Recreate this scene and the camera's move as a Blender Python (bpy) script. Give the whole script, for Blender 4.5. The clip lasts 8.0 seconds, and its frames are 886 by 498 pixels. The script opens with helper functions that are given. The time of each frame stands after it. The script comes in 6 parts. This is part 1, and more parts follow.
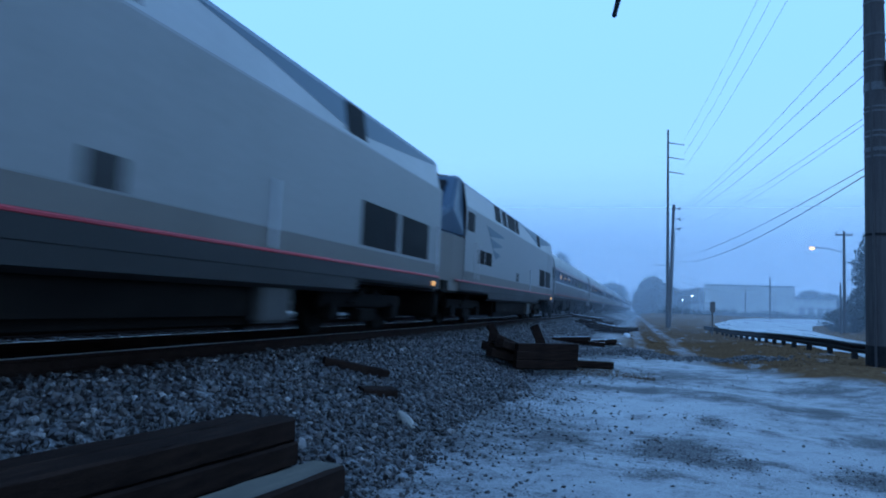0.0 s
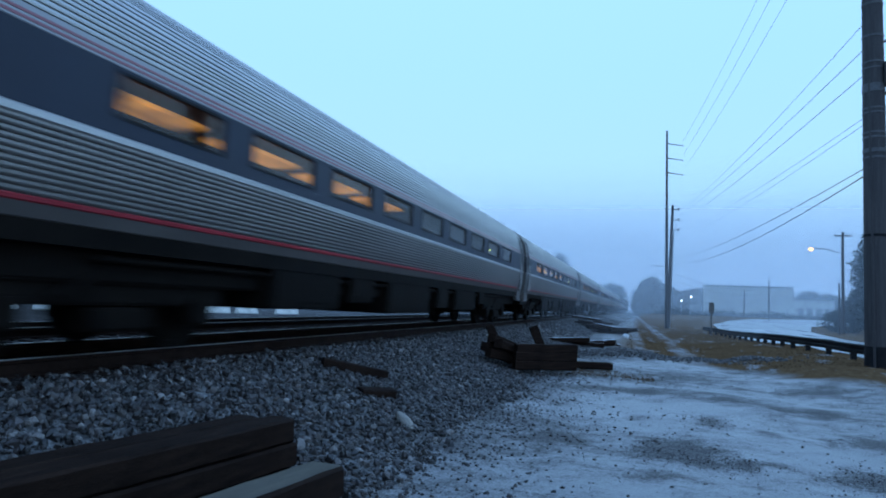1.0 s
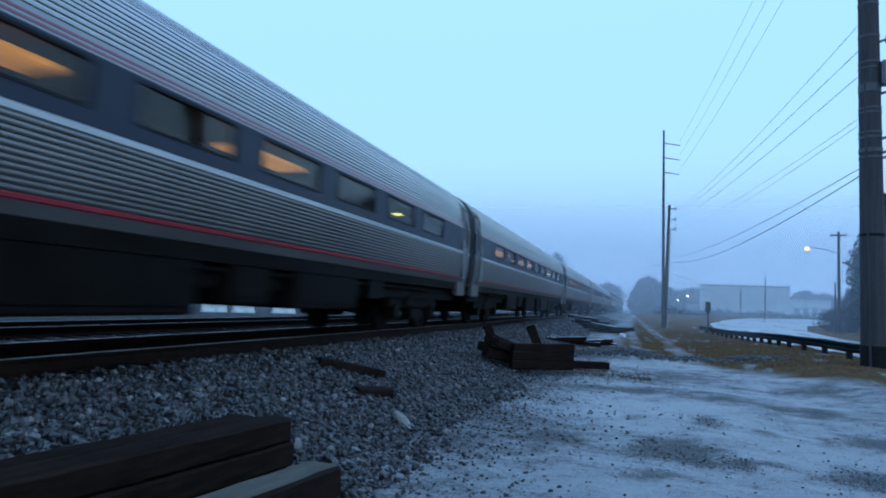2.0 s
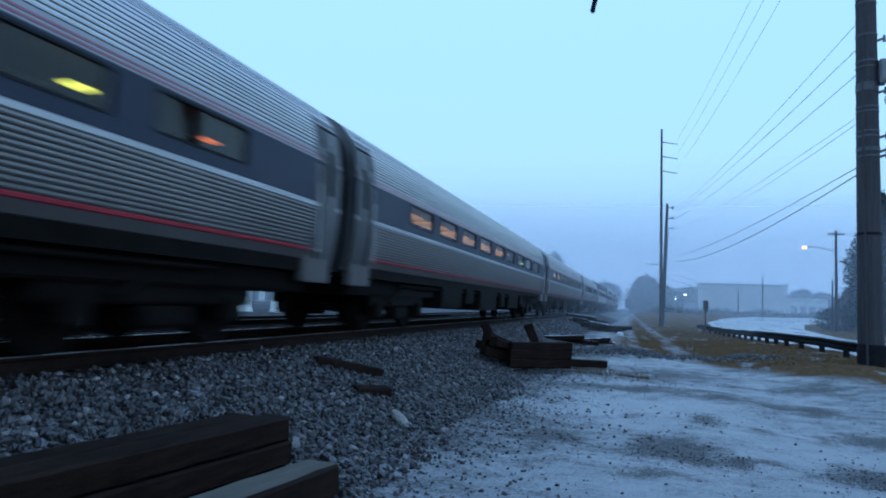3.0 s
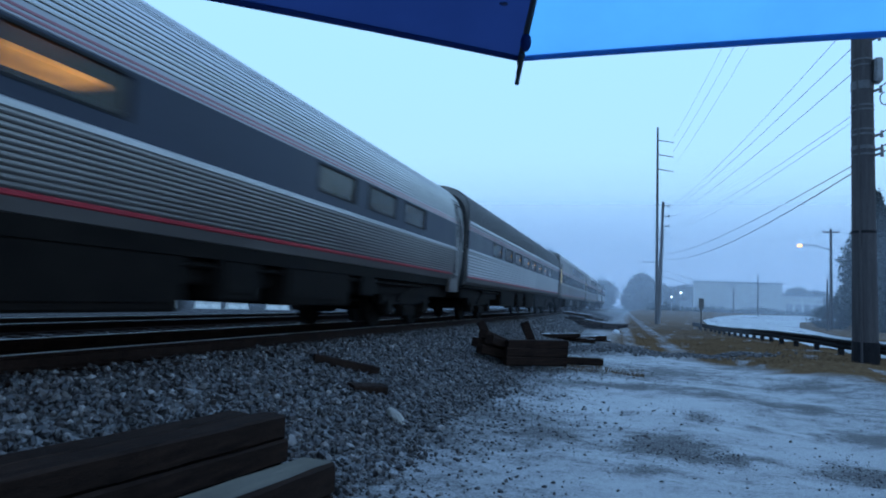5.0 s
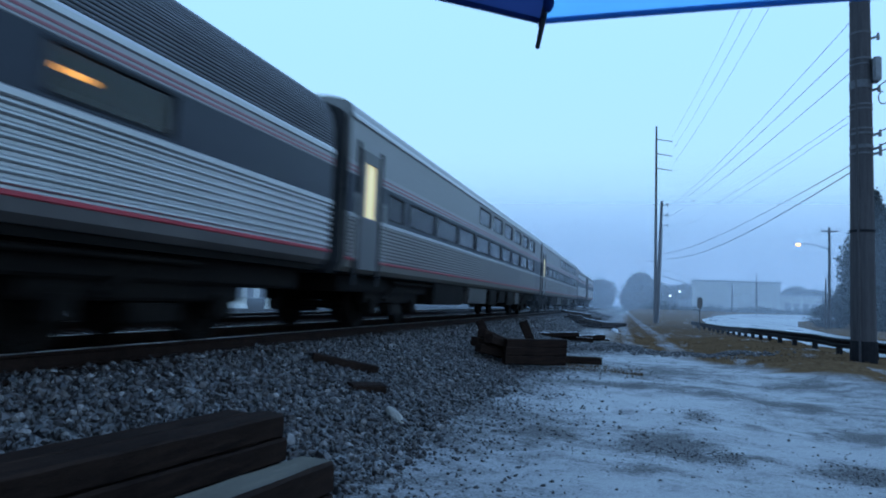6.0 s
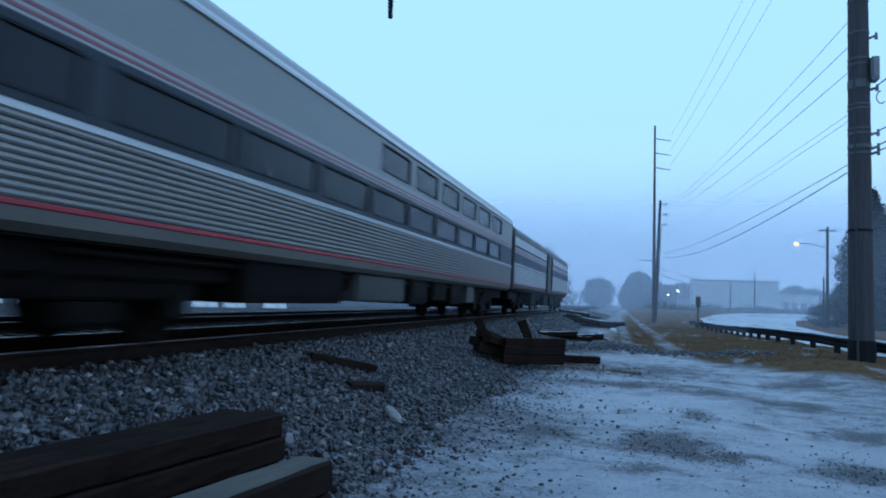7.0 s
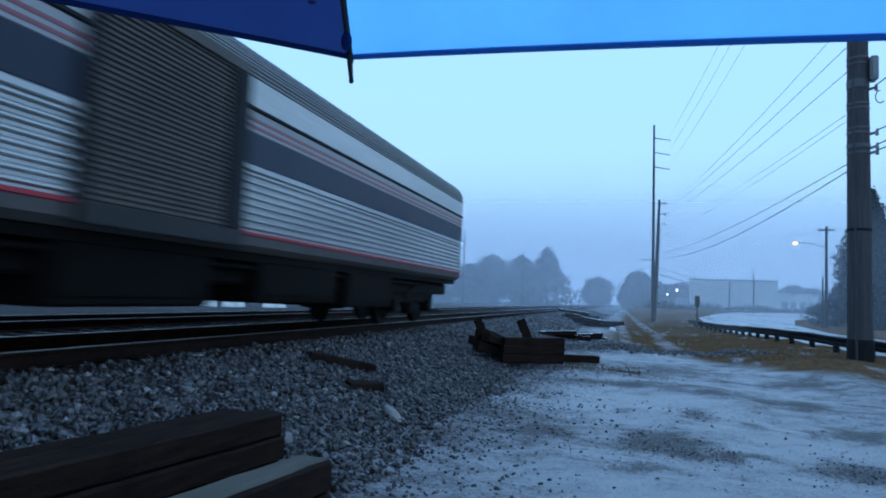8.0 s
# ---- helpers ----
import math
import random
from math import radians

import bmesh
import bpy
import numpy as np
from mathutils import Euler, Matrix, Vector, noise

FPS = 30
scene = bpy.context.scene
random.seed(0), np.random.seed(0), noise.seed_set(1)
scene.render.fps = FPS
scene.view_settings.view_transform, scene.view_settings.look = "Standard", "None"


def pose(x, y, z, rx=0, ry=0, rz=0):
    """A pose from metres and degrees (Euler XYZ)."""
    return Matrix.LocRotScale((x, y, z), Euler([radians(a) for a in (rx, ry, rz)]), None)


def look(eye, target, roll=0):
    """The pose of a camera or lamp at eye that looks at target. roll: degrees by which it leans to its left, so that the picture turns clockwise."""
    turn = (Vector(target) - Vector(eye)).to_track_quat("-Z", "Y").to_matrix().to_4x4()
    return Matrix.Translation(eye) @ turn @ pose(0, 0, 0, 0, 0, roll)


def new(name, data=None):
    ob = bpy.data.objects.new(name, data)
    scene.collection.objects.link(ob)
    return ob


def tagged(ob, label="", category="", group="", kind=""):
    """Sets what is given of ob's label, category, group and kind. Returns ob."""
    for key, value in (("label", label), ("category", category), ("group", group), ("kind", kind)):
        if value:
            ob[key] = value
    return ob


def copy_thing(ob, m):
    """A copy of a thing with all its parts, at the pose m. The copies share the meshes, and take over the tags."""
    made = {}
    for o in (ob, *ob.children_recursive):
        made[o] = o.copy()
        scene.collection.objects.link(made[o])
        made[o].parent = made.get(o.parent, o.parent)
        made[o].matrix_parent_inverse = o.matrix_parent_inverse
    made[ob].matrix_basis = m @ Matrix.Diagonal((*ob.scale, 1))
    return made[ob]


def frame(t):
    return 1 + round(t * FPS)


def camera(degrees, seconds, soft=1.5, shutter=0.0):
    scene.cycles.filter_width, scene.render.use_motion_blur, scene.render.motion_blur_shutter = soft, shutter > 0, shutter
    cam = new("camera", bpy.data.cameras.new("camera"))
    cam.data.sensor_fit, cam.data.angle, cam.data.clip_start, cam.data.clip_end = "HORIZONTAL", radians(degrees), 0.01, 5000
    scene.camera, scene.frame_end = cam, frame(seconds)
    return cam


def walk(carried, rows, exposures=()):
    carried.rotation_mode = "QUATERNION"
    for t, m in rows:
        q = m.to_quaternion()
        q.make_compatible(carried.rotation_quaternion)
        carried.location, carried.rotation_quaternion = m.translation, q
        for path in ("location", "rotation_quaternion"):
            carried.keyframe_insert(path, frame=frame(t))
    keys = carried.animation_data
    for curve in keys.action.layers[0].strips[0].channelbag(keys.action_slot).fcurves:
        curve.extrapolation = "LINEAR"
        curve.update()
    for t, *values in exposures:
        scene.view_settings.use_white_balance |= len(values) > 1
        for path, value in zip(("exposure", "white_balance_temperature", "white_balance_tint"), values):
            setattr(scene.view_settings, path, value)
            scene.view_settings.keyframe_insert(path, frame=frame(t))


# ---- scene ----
cam = camera(68.1, 8.0, soft=1.9, shutter=0.28)
EYE = (0.0, 0.0, 0.696)


def aim(yaw, pitch, roll):
    """Camera pose: yaw to the left of the track, pitch up, roll."""
    y, p = radians(yaw), radians(pitch)
    d = Vector((-math.sin(y) * math.cos(p), math.cos(y) * math.cos(p), math.sin(p)))
    return look(EYE, Vector(EYE) + 10 * d, roll)


# seconds, yaw, pitch
SWAY = [(0.0, 17.08, 4.58), (0.5, 17.05, 4.64), (1.0, 17.00, 4.65), (1.5, 16.86, 4.64), (3.0, 16.56, 4.50),
        (3.5, 16.46, 4.43), (4.0, 16.40, 4.37), (4.5, 16.30, 4.36), (6.0, 16.12, 4.25), (6.5, 16.04, 4.23),
        (7.0, 15.99, 4.19), (7.5, 15.95, 4.17), (8.0, 15.92, 4.136)]
ROLL = 2.43
walk(cam, [(t, aim(y, p, ROLL)) for t, y, p in SWAY], [(0.0, -0.14, 5550, 10), (0.7, -0.03, 6250, 10), (1.5, 0.0, 6500, 10), (8.0, 0.0, 6500, 10)])

# ---- world and light: blue dusk under a high even overcast ----
world = bpy.data.worlds.new("world")
scene.world = world
world.use_nodes = True
wn, wl = world.node_tree.nodes, world.node_tree.links
bg = wn["Background"]
sky = wn.new("ShaderNodeTexSky")
sky.sky_type, sky.sun_disc = "NISHITA", False
sky.sun_elevation, sky.sun_rotation = radians(6), radians(120)
coord, sep, ramp = wn.new("ShaderNodeTexCoord"), wn.new("ShaderNodeSeparateXYZ"), wn.new("ShaderNodeValToRGB")
mixw = wn.new("ShaderNodeMix")
mixw.data_type = "RGBA"
mixw.inputs["Factor"].default_value = 0.94
gain = wn.new("ShaderNodeMix")
gain.data_type, gain.blend_type = "RGBA", "MULTIPLY"
gain.inputs["Factor"].default_value = 1.0
gain.inputs["B"].default_value = (0.12, 0.12, 0.12, 1)
wl.new(sky.outputs["Color"], gain.inputs["A"])
wl.new(coord.outputs["Generated"], sep.inputs[0])
wl.new(sep.outputs["Z"], ramp.inputs["Fac"])
els = ramp.color_ramp.elements
els[0].position, els[0].color = 0.0, (0.38, 0.66, 1.18, 1)
els[1].position, els[1].color = 1.0, (0.41, 0.82, 1.62, 1)
for p, c in ((0.06, (0.42, 0.73, 1.26, 1)), (0.17, (0.475, 0.86, 1.32, 1)), (0.34, (0.46, 0.885, 1.42, 1)), (0.55, (0.47, 0.915, 1.60, 1))):
    e = els.new(p)
    e.color = c
wl.new(gain.outputs["Result"], mixw.inputs["A"])
wl.new(ramp.outputs["Color"], mixw.inputs["B"])
wl.new(mixw.outputs["Result"], bg.inputs["Color"])
bg.inputs["Strength"].default_value = 1.0
sun = new("sun", bpy.data.lights.new("sun", "SUN"))
sun.data.energy, sun.data.angle, sun.data.color = 0.25, radians(60), (0.45, 0.68, 1.0)
sun.matrix_world = look((40, -30, 60), (0, 0, 0))


# ---- materials ----
def shader(name, base=(0.5, 0.5, 0.5), rough=0.6, metal=0.0, spec=0.5):
    m = bpy.data.materials.new(name)
    m.use_nodes = True
    b = m.node_tree.nodes["Principled BSDF"]
    b.inputs["Base Color"].default_value = (*base, 1)
    b.inputs["Roughness"].default_value = rough
    b.inputs["Metallic"].default_value = metal
    b.inputs["Specular IOR Level"].default_value = spec
    return m, m.node_tree.nodes, m.node_tree.links, b


def noise_of(n, l, scale, detail=4, rough=0.6, stretch=None, coords="Object"):
    c, t = n.new("ShaderNodeTexCoord"), n.new("ShaderNodeTexNoise")
    t.inputs["Scale"].default_value, t.inputs["Detail"].default_value, t.inputs["Roughness"].default_value = scale, detail, rough
    if stretch:
        mp = n.new("ShaderNodeMapping")
        mp.inputs["Scale"].default_value = stretch
        l.new(c.outputs[coords], mp.inputs["Vector"])
        l.new(mp.outputs["Vector"], t.inputs["Vector"])
    else:
        l.new(c.outputs[coords], t.inputs["Vector"])
    return t.outputs["Fac"]


def ramp_of(n, l, fac, stops):
    r = n.new("ShaderNodeValToRGB")
    e = r.color_ramp.elements
    e[0].position, e[0].color = stops[0][0], (*stops[0][1], 1)
    e[1].position, e[1].color = stops[-1][0], (*stops[-1][1], 1)
    for p, c in stops[1:-1]:
        e.new(p).color = (*c, 1)
    l.new(fac, r.inputs["Fac"])
    return r.outputs["Color"]


def mix_of(n, l, fac, a, b, how="MIX"):
    m = n.new("ShaderNodeMix")
    m.data_type, m.blend_type = "RGBA", how
    for key, v in (("Factor", fac), ("A", a), ("B", b)):
        s = m.inputs[key]
        if isinstance(v, bpy.types.NodeSocket):
            l.new(v, s)
        else:
            s.default_value = v if key == "Factor" else (*v, 1)
    return m.outputs["Result"]


def bump_of(n, l, b, height, strength, dist=0.02):
    u = n.new("ShaderNodeBump")
    u.inputs["Strength"].default_value, u.inputs["Distance"].default_value = strength, dist
    l.new(height, u.inputs["Height"])
    l.new(u.outputs["Normal"], b.inputs["Normal"])


def worn(name, dark, light, rough=0.5, metal=0.0, scale=3.0, stretch=None, grain=40.0, bump=0.15, spec=0.5, speck=1.0):
    """A surface with stains at one scale and grain at another."""
    m, n, l, b = shader(name, light, rough, metal, spec)
    big = noise_of(n, l, scale, 5, 0.65, stretch)
    fine = noise_of(n, l, grain, 3, 0.6, stretch)
    col = ramp_of(n, l, big, [(0.32, dark), (0.68, light)])
    fc = ramp_of(n, l, fine, [(0.3, (1 - 0.28 * speck,) * 3), (0.7, (1 + 0.12 * speck,) * 3)])
    l.new(mix_of(n, l, 1.0, col, fc, "MULTIPLY"), b.inputs["Base Color"])
    rr = n.new("ShaderNodeMapRange")
    rr.inputs["To Min"].default_value, rr.inputs["To Max"].default_value = max(0.05, rough - 0.12), min(1, rough + 0.15)
    l.new(big, rr.inputs["Value"])
    l.new(rr.outputs["Result"], b.inputs["Roughness"])
    if bump:
        bump_of(n, l, b, fine, bump, 0.01)
    return m


def glowing(name, color, strength):
    m, n, l, b = shader(name, color)
    b.inputs["Emission Color"].default_value = (*color, 1)
    b.inputs["Emission Strength"].default_value = strength
    return m


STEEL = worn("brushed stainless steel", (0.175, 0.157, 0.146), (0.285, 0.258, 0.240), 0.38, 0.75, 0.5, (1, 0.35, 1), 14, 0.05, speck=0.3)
# Paler copy of STEEL: the sky's reflection is put into the roof colour.
STEEL_ROOF = worn("sky-brightened corrugated steel roof", (0.40, 0.385, 0.37), (0.56, 0.54, 0.52), 0.30, 0.85, 0.5, (1, 0.35, 1), 14, 0.03, speck=0.3)
STEEL_OLD = worn("dull stainless steel", (0.13, 0.125, 0.12), (0.23, 0.22, 0.21), 0.45, 0.7, 0.6, (1, 0.4, 2.5), 14, 0.05, speck=0.3)
STEEL_BRIGHT = worn("polished steel rib", (0.36, 0.35, 0.34), (0.52, 0.50, 0.49), 0.32, 0.7, 0.7, (1, 0.3, 2), 14, 0.03, speck=0.3)
ROOF_DARK = worn("sooty steel roof", (0.075, 0.072, 0.075), (0.15, 0.145, 0.15), 0.5, 0.5, 0.6, (1, 0.4, 1), 12, 0.05)
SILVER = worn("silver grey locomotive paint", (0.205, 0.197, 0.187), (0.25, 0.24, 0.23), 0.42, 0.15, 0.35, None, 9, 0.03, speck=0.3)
# Paler than SILVER, for roof flanks and sleeping car roofs.
SILVER_LIGHT = worn("pale grey roof flank", (0.33, 0.32, 0.31), (0.41, 0.40, 0.39), 0.4, 0.1, 0.4, None, 9, 0.03, speck=0.3)
COACH_SILL = worn("warm grey coach sill paint", (0.070, 0.058, 0.053), (0.115, 0.097, 0.088), 0.5, 0.1, 0.6, None, 12, 0.05, speck=0.3)
# Sill colours sunk to hold the shade low on the body, this one most.
GREY_SILL = worn("shade-darkened warm sill", (0.0065, 0.0050, 0.0042), (0.012, 0.0096, 0.008), 0.5, 0.1, 0.6, None, 12, 0.05, speck=0.3)
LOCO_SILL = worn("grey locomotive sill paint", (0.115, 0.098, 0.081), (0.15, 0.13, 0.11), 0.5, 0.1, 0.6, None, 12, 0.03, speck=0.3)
BAND = worn("deep blue band paint", (0.013, 0.018, 0.034), (0.020, 0.028, 0.048), 0.45, 0.0, 0.6, None, 15, 0.03, speck=0.3, spec=0.3)
NOSE_BLUE = worn("blue nose paint", (0.018, 0.042, 0.072), (0.028, 0.060, 0.10), 0.35, 0.0, 0.8, None, 12, 0.03, speck=0.3)
ROOF_BLUE = worn("blue grey roof paint", (0.055, 0.085, 0.115), (0.08, 0.115, 0.15), 0.4, 0.0, 0.6, None, 12, 0.02, speck=0.3)
RED = worn("red stripe paint", (0.30, 0.014, 0.026), (0.42, 0.024, 0.038), 0.4, 0.0, 1.0, None, 15, 0.02)
PINK = worn("faded red pinstripe paint", (0.22, 0.060, 0.072), (0.30, 0.085, 0.10), 0.4, 0.0, 1.0, None, 15, 0.02)
LETTER = worn("grey letterboard paint", (0.25, 0.235, 0.23), (0.34, 0.32, 0.315), 0.4, 0.4, 0.5, (1, 0.3, 2), 12, 0.02, speck=0.3)
# Running gear and boxes near-black: shade beneath the cars is in the colour.
BLACK = worn("near-black running gear", (0.0055, 0.0042, 0.0038), (0.014, 0.011, 0.009), 0.65, 0.2, 2.0, None, 20, 0.2, spec=0.05)
UNDER = worn("shade-darkened equipment box", (0.005, 0.0039, 0.0035), (0.011, 0.0088, 0.0075), 0.6, 0.1, 1.6, None, 16, 0.15, spec=0.05)
PALEBOX = worn("grimy grey equipment housing", (0.032, 0.028, 0.025), (0.062, 0.056, 0.050), 0.6, 0.1, 1.2, None, 14, 0.05, speck=0.5)
DARKBAND = worn("near black window band", (0.009, 0.012, 0.020), (0.016, 0.020, 0.032), 0.4, 0.0, 0.6, None, 15, 0.02, spec=0.35, speck=0.3)
RUBBER = worn("black rubber diaphragm", (0.012, 0.012, 0.013), (0.028, 0.028, 0.03), 0.7, 0.0, 2.0, None, 30, 0.2, spec=0.15)
DOORGREY = worn("grey steel door", (0.085, 0.079, 0.077), (0.135, 0.127, 0.124), 0.45, 0.4, 0.7, None, 14, 0.03, speck=0.3)
SHUTTER = worn("brown grey ribbed door", (0.062, 0.050, 0.044), (0.105, 0.086, 0.075), 0.5, 0.4, 1.2, None, 18, 0.05)
INSIDE = worn("dark brown interior lining", (0.075, 0.055, 0.042), (0.125, 0.095, 0.07), 0.8, 0.0, 1.2, None, 6, 0.0)
SEAT = worn("dark seat cloth", (0.04, 0.045, 0.06), (0.08, 0.08, 0.1), 0.9, 0.0, 3, None, 40, 0.0)
WARM = glowing("warm lamps and lit lining", (1.0, 0.50, 0.12), 0.9)
wn2, wl2 = WARM.node_tree.nodes, WARM.node_tree.links
# Noise in the glow imitates lamplight falling in patches on the lining.
flick = wn2.new("ShaderNodeMapRange")
flick.inputs["From Min"].default_value, flick.inputs["From Max"].default_value = 0.35, 0.6
flick.inputs["To Min"].default_value, flick.inputs["To Max"].default_value = 0.05, 0.80
wl2.new(noise_of(wn2, wl2, 3.5, 3, 0.6), flick.inputs["Value"])
wl2.new(flick.outputs["Result"], wn2["Principled BSDF"].inputs["Emission Strength"])
YELLOW = glowing("yellow room lamp", (1.0, 0.75, 0.2), 1.6)
PALE = glowing("pane glow for lit vestibule", (1.0, 0.82, 0.42), 0.45)
LIME = glowing("yellow green sign light", (0.85, 1.0, 0.18), 2.6)
AMBER = glowing("amber marker light", (1.0, 0.45, 0.12), 1.3)
TEAL = worn("teal emblem paint", (0.022, 0.055, 0.08), (0.035, 0.08, 0.11), 0.4, 0.0, 1.0, None, 12, 0.02)
RAIL_SIDE = worn("rusty rail", (0.012, 0.0065, 0.005), (0.030, 0.017, 0.013), 0.7, 0.3, 3, None, 40, 0.3, spec=0.05)
RAIL_HEAD = worn("worn bright rail head", (0.22, 0.20, 0.18), (0.38, 0.36, 0.34), 0.32, 0.9, 3, (1, 0.2, 1), 40, 0.02)
TIE = worn("creosoted tie wood", (0.009, 0.0052, 0.0042), (0.030, 0.0172, 0.0125), 0.7, 0.0, 4, (4, 0.6, 4), 45, 0.5, spec=0.05)
TIE_TOP = worn("weathered pale tie wood", (0.072, 0.063, 0.048), (0.125, 0.110, 0.086), 0.6, 0.0, 3, (5, 0.5, 5), 50, 0.4, spec=0.15)
POLEWOOD = worn("weathered pole wood", (0.052, 0.047, 0.049), (0.082, 0.075, 0.076), 0.8, 0.0, 2, (6, 6, 0.4), 40, 0.25, spec=0.15)
WIRE = worn("dark cable", (0.02, 0.02, 0.022), (0.04, 0.04, 0.045), 0.6, 0.0, 3, None, 20, 0)
GALV = worn("galvanised steel", (0.13, 0.13, 0.135), (0.22, 0.22, 0.225), 0.45, 0.6, 2, None, 25, 0.1)
RAILGUARD = worn("weathered guard beam", (0.010, 0.010, 0.012), (0.03, 0.03, 0.033), 0.6, 0.3, 1.5, None, 20, 0.1, spec=0.15)
STONEPALE = worn("pale limestone", (0.20, 0.18, 0.155), (0.33, 0.30, 0.26), 0.8, 0.0, 6, None, 40, 0.4)
SNOWPALE = worn("thin wet snow", (0.45, 0.46, 0.48), (0.7, 0.71, 0.73), 0.55, 0.0, 2, None, 30, 0.3)
WALLPALE = worn("pale metal cladding", (0.55, 0.53, 0.48), (0.68, 0.66, 0.60), 0.6, 0.1, 0.15, None, 2, 0)
WALLROOF = worn("dull roof sheet", (0.2, 0.2, 0.21), (0.3, 0.3, 0.31), 0.6, 0.2, 0.2, None, 2, 0)
BARK = worn("bark", (0.03, 0.025, 0.02), (0.07, 0.055, 0.045), 0.9, 0.0, 5, (3, 3, 0.5), 30, 0.5)
LEAF = worn("dark evergreen needles", (0.008, 0.014, 0.011), (0.022, 0.032, 0.024), 0.8, 0.0, 0.8, None, 6, 0.0)
TWIG = worn("bare winter twigs", (0.045, 0.045, 0.04), (0.09, 0.085, 0.075), 0.9, 0.0, 0.6, None, 5, 0.0)
SIGNBACK = worn("brown weathered sign", (0.06, 0.05, 0.045), (0.12, 0.1, 0.09), 0.7, 0.0, 3, None, 25, 0.2)


def glass_material():
    """Dark tinted coach window: clear with a gloss."""
    m, n, l, b = shader("tinted window glass", (0.02, 0.02, 0.025), 0.06)
    t, g, x = n.new("ShaderNodeBsdfTransparent"), n.new("ShaderNodeBsdfGlossy"), n.new("ShaderNodeMixShader")
    t.inputs["Color"].default_value = (0.8, 0.77, 0.73, 1)
    g.inputs["Roughness"].default_value = 0.06
    g.inputs["Color"].default_value = (0.8, 0.8, 0.8, 1)
    f, mr = n.new("ShaderNodeLayerWeight"), n.new("ShaderNodeMath")
    f.inputs["Blend"].default_value = 0.5
    mr.operation = "POWER"
    mr.inputs[1].default_value = 3.5
    l.new(f.outputs["Facing"], mr.inputs[0])
    gloss = n.new("ShaderNodeMapRange")
    gloss.inputs["To Min"].default_value, gloss.inputs["To Max"].default_value = 0.03, 0.5
    l.new(mr.outputs[0], gloss.inputs["Value"])
    l.new(gloss.outputs["Result"], x.inputs["Fac"])
    l.new(t.outputs[0], x.inputs[1])
    l.new(g.outputs[0], x.inputs[2])
    l.new(x.outputs[0], n["Material Output"].inputs["Surface"])
    return m


GLASS = glass_material()
SMOKED = worn("smoked window glass", (0.008, 0.010, 0.016), (0.015, 0.018, 0.026), 0.2, 0.0, 0.4, None, 5, 0.0, spec=0.22, speck=0.2)
DARKGLASS = worn("dark louvre", (0.006, 0.006, 0.007), (0.012, 0.012, 0.013), 0.6, 0.0, 2, None, 20, 0.1, spec=0.1)


# muddy spots: x, y, half widths, depth of tone
MUD = [(0.43, 7.47, 0.75, 0.80, 0.75), (0.94, 9.87, 0.30, 0.80, 0.60), (2.17, 7.23, 0.60, 0.65, 0.60), (1.03, 7.23, 0.22, 0.40, 0.5),
       (2.22, 11.89, 0.75, 0.95, 0.40), (2.87, 11.64, 0.45, 0.60, 0.40), (1.44, 12.41, 1.10, 0.90, 0.35), (2.79, 9.41, 0.55, 0.85, 0.45),
       (2.26, 9.24, 0.16, 0.45, 0.40), (1.57, 9.21, 0.28, 0.40, 0.40), (0.03, 9.79, 0.34, 0.45, 0.40), (-0.86, 7.93, 0.45, 0.60, 0.40),
       (1.38, 7.40, 0.40, 0.25, 0.35), (0.12, 6.40, 0.55, 0.28, 0.35), (-0.03, 13.15, 1.50, 0.80, 0.35), (3.37, 14.85, 0.90, 0.95, 0.30),
       (3.20, 15.00, 4.50, 6.00, 0.30), (0.30, 15.50, 2.20, 3.00, 0.30), (4.60, 9.00, 2.80, 5.00, 0.22), (2.94, 21.44, 1.43, 3.82, 0.60), (-0.38, 23.00, 2.46, 4.30, 0.60)]


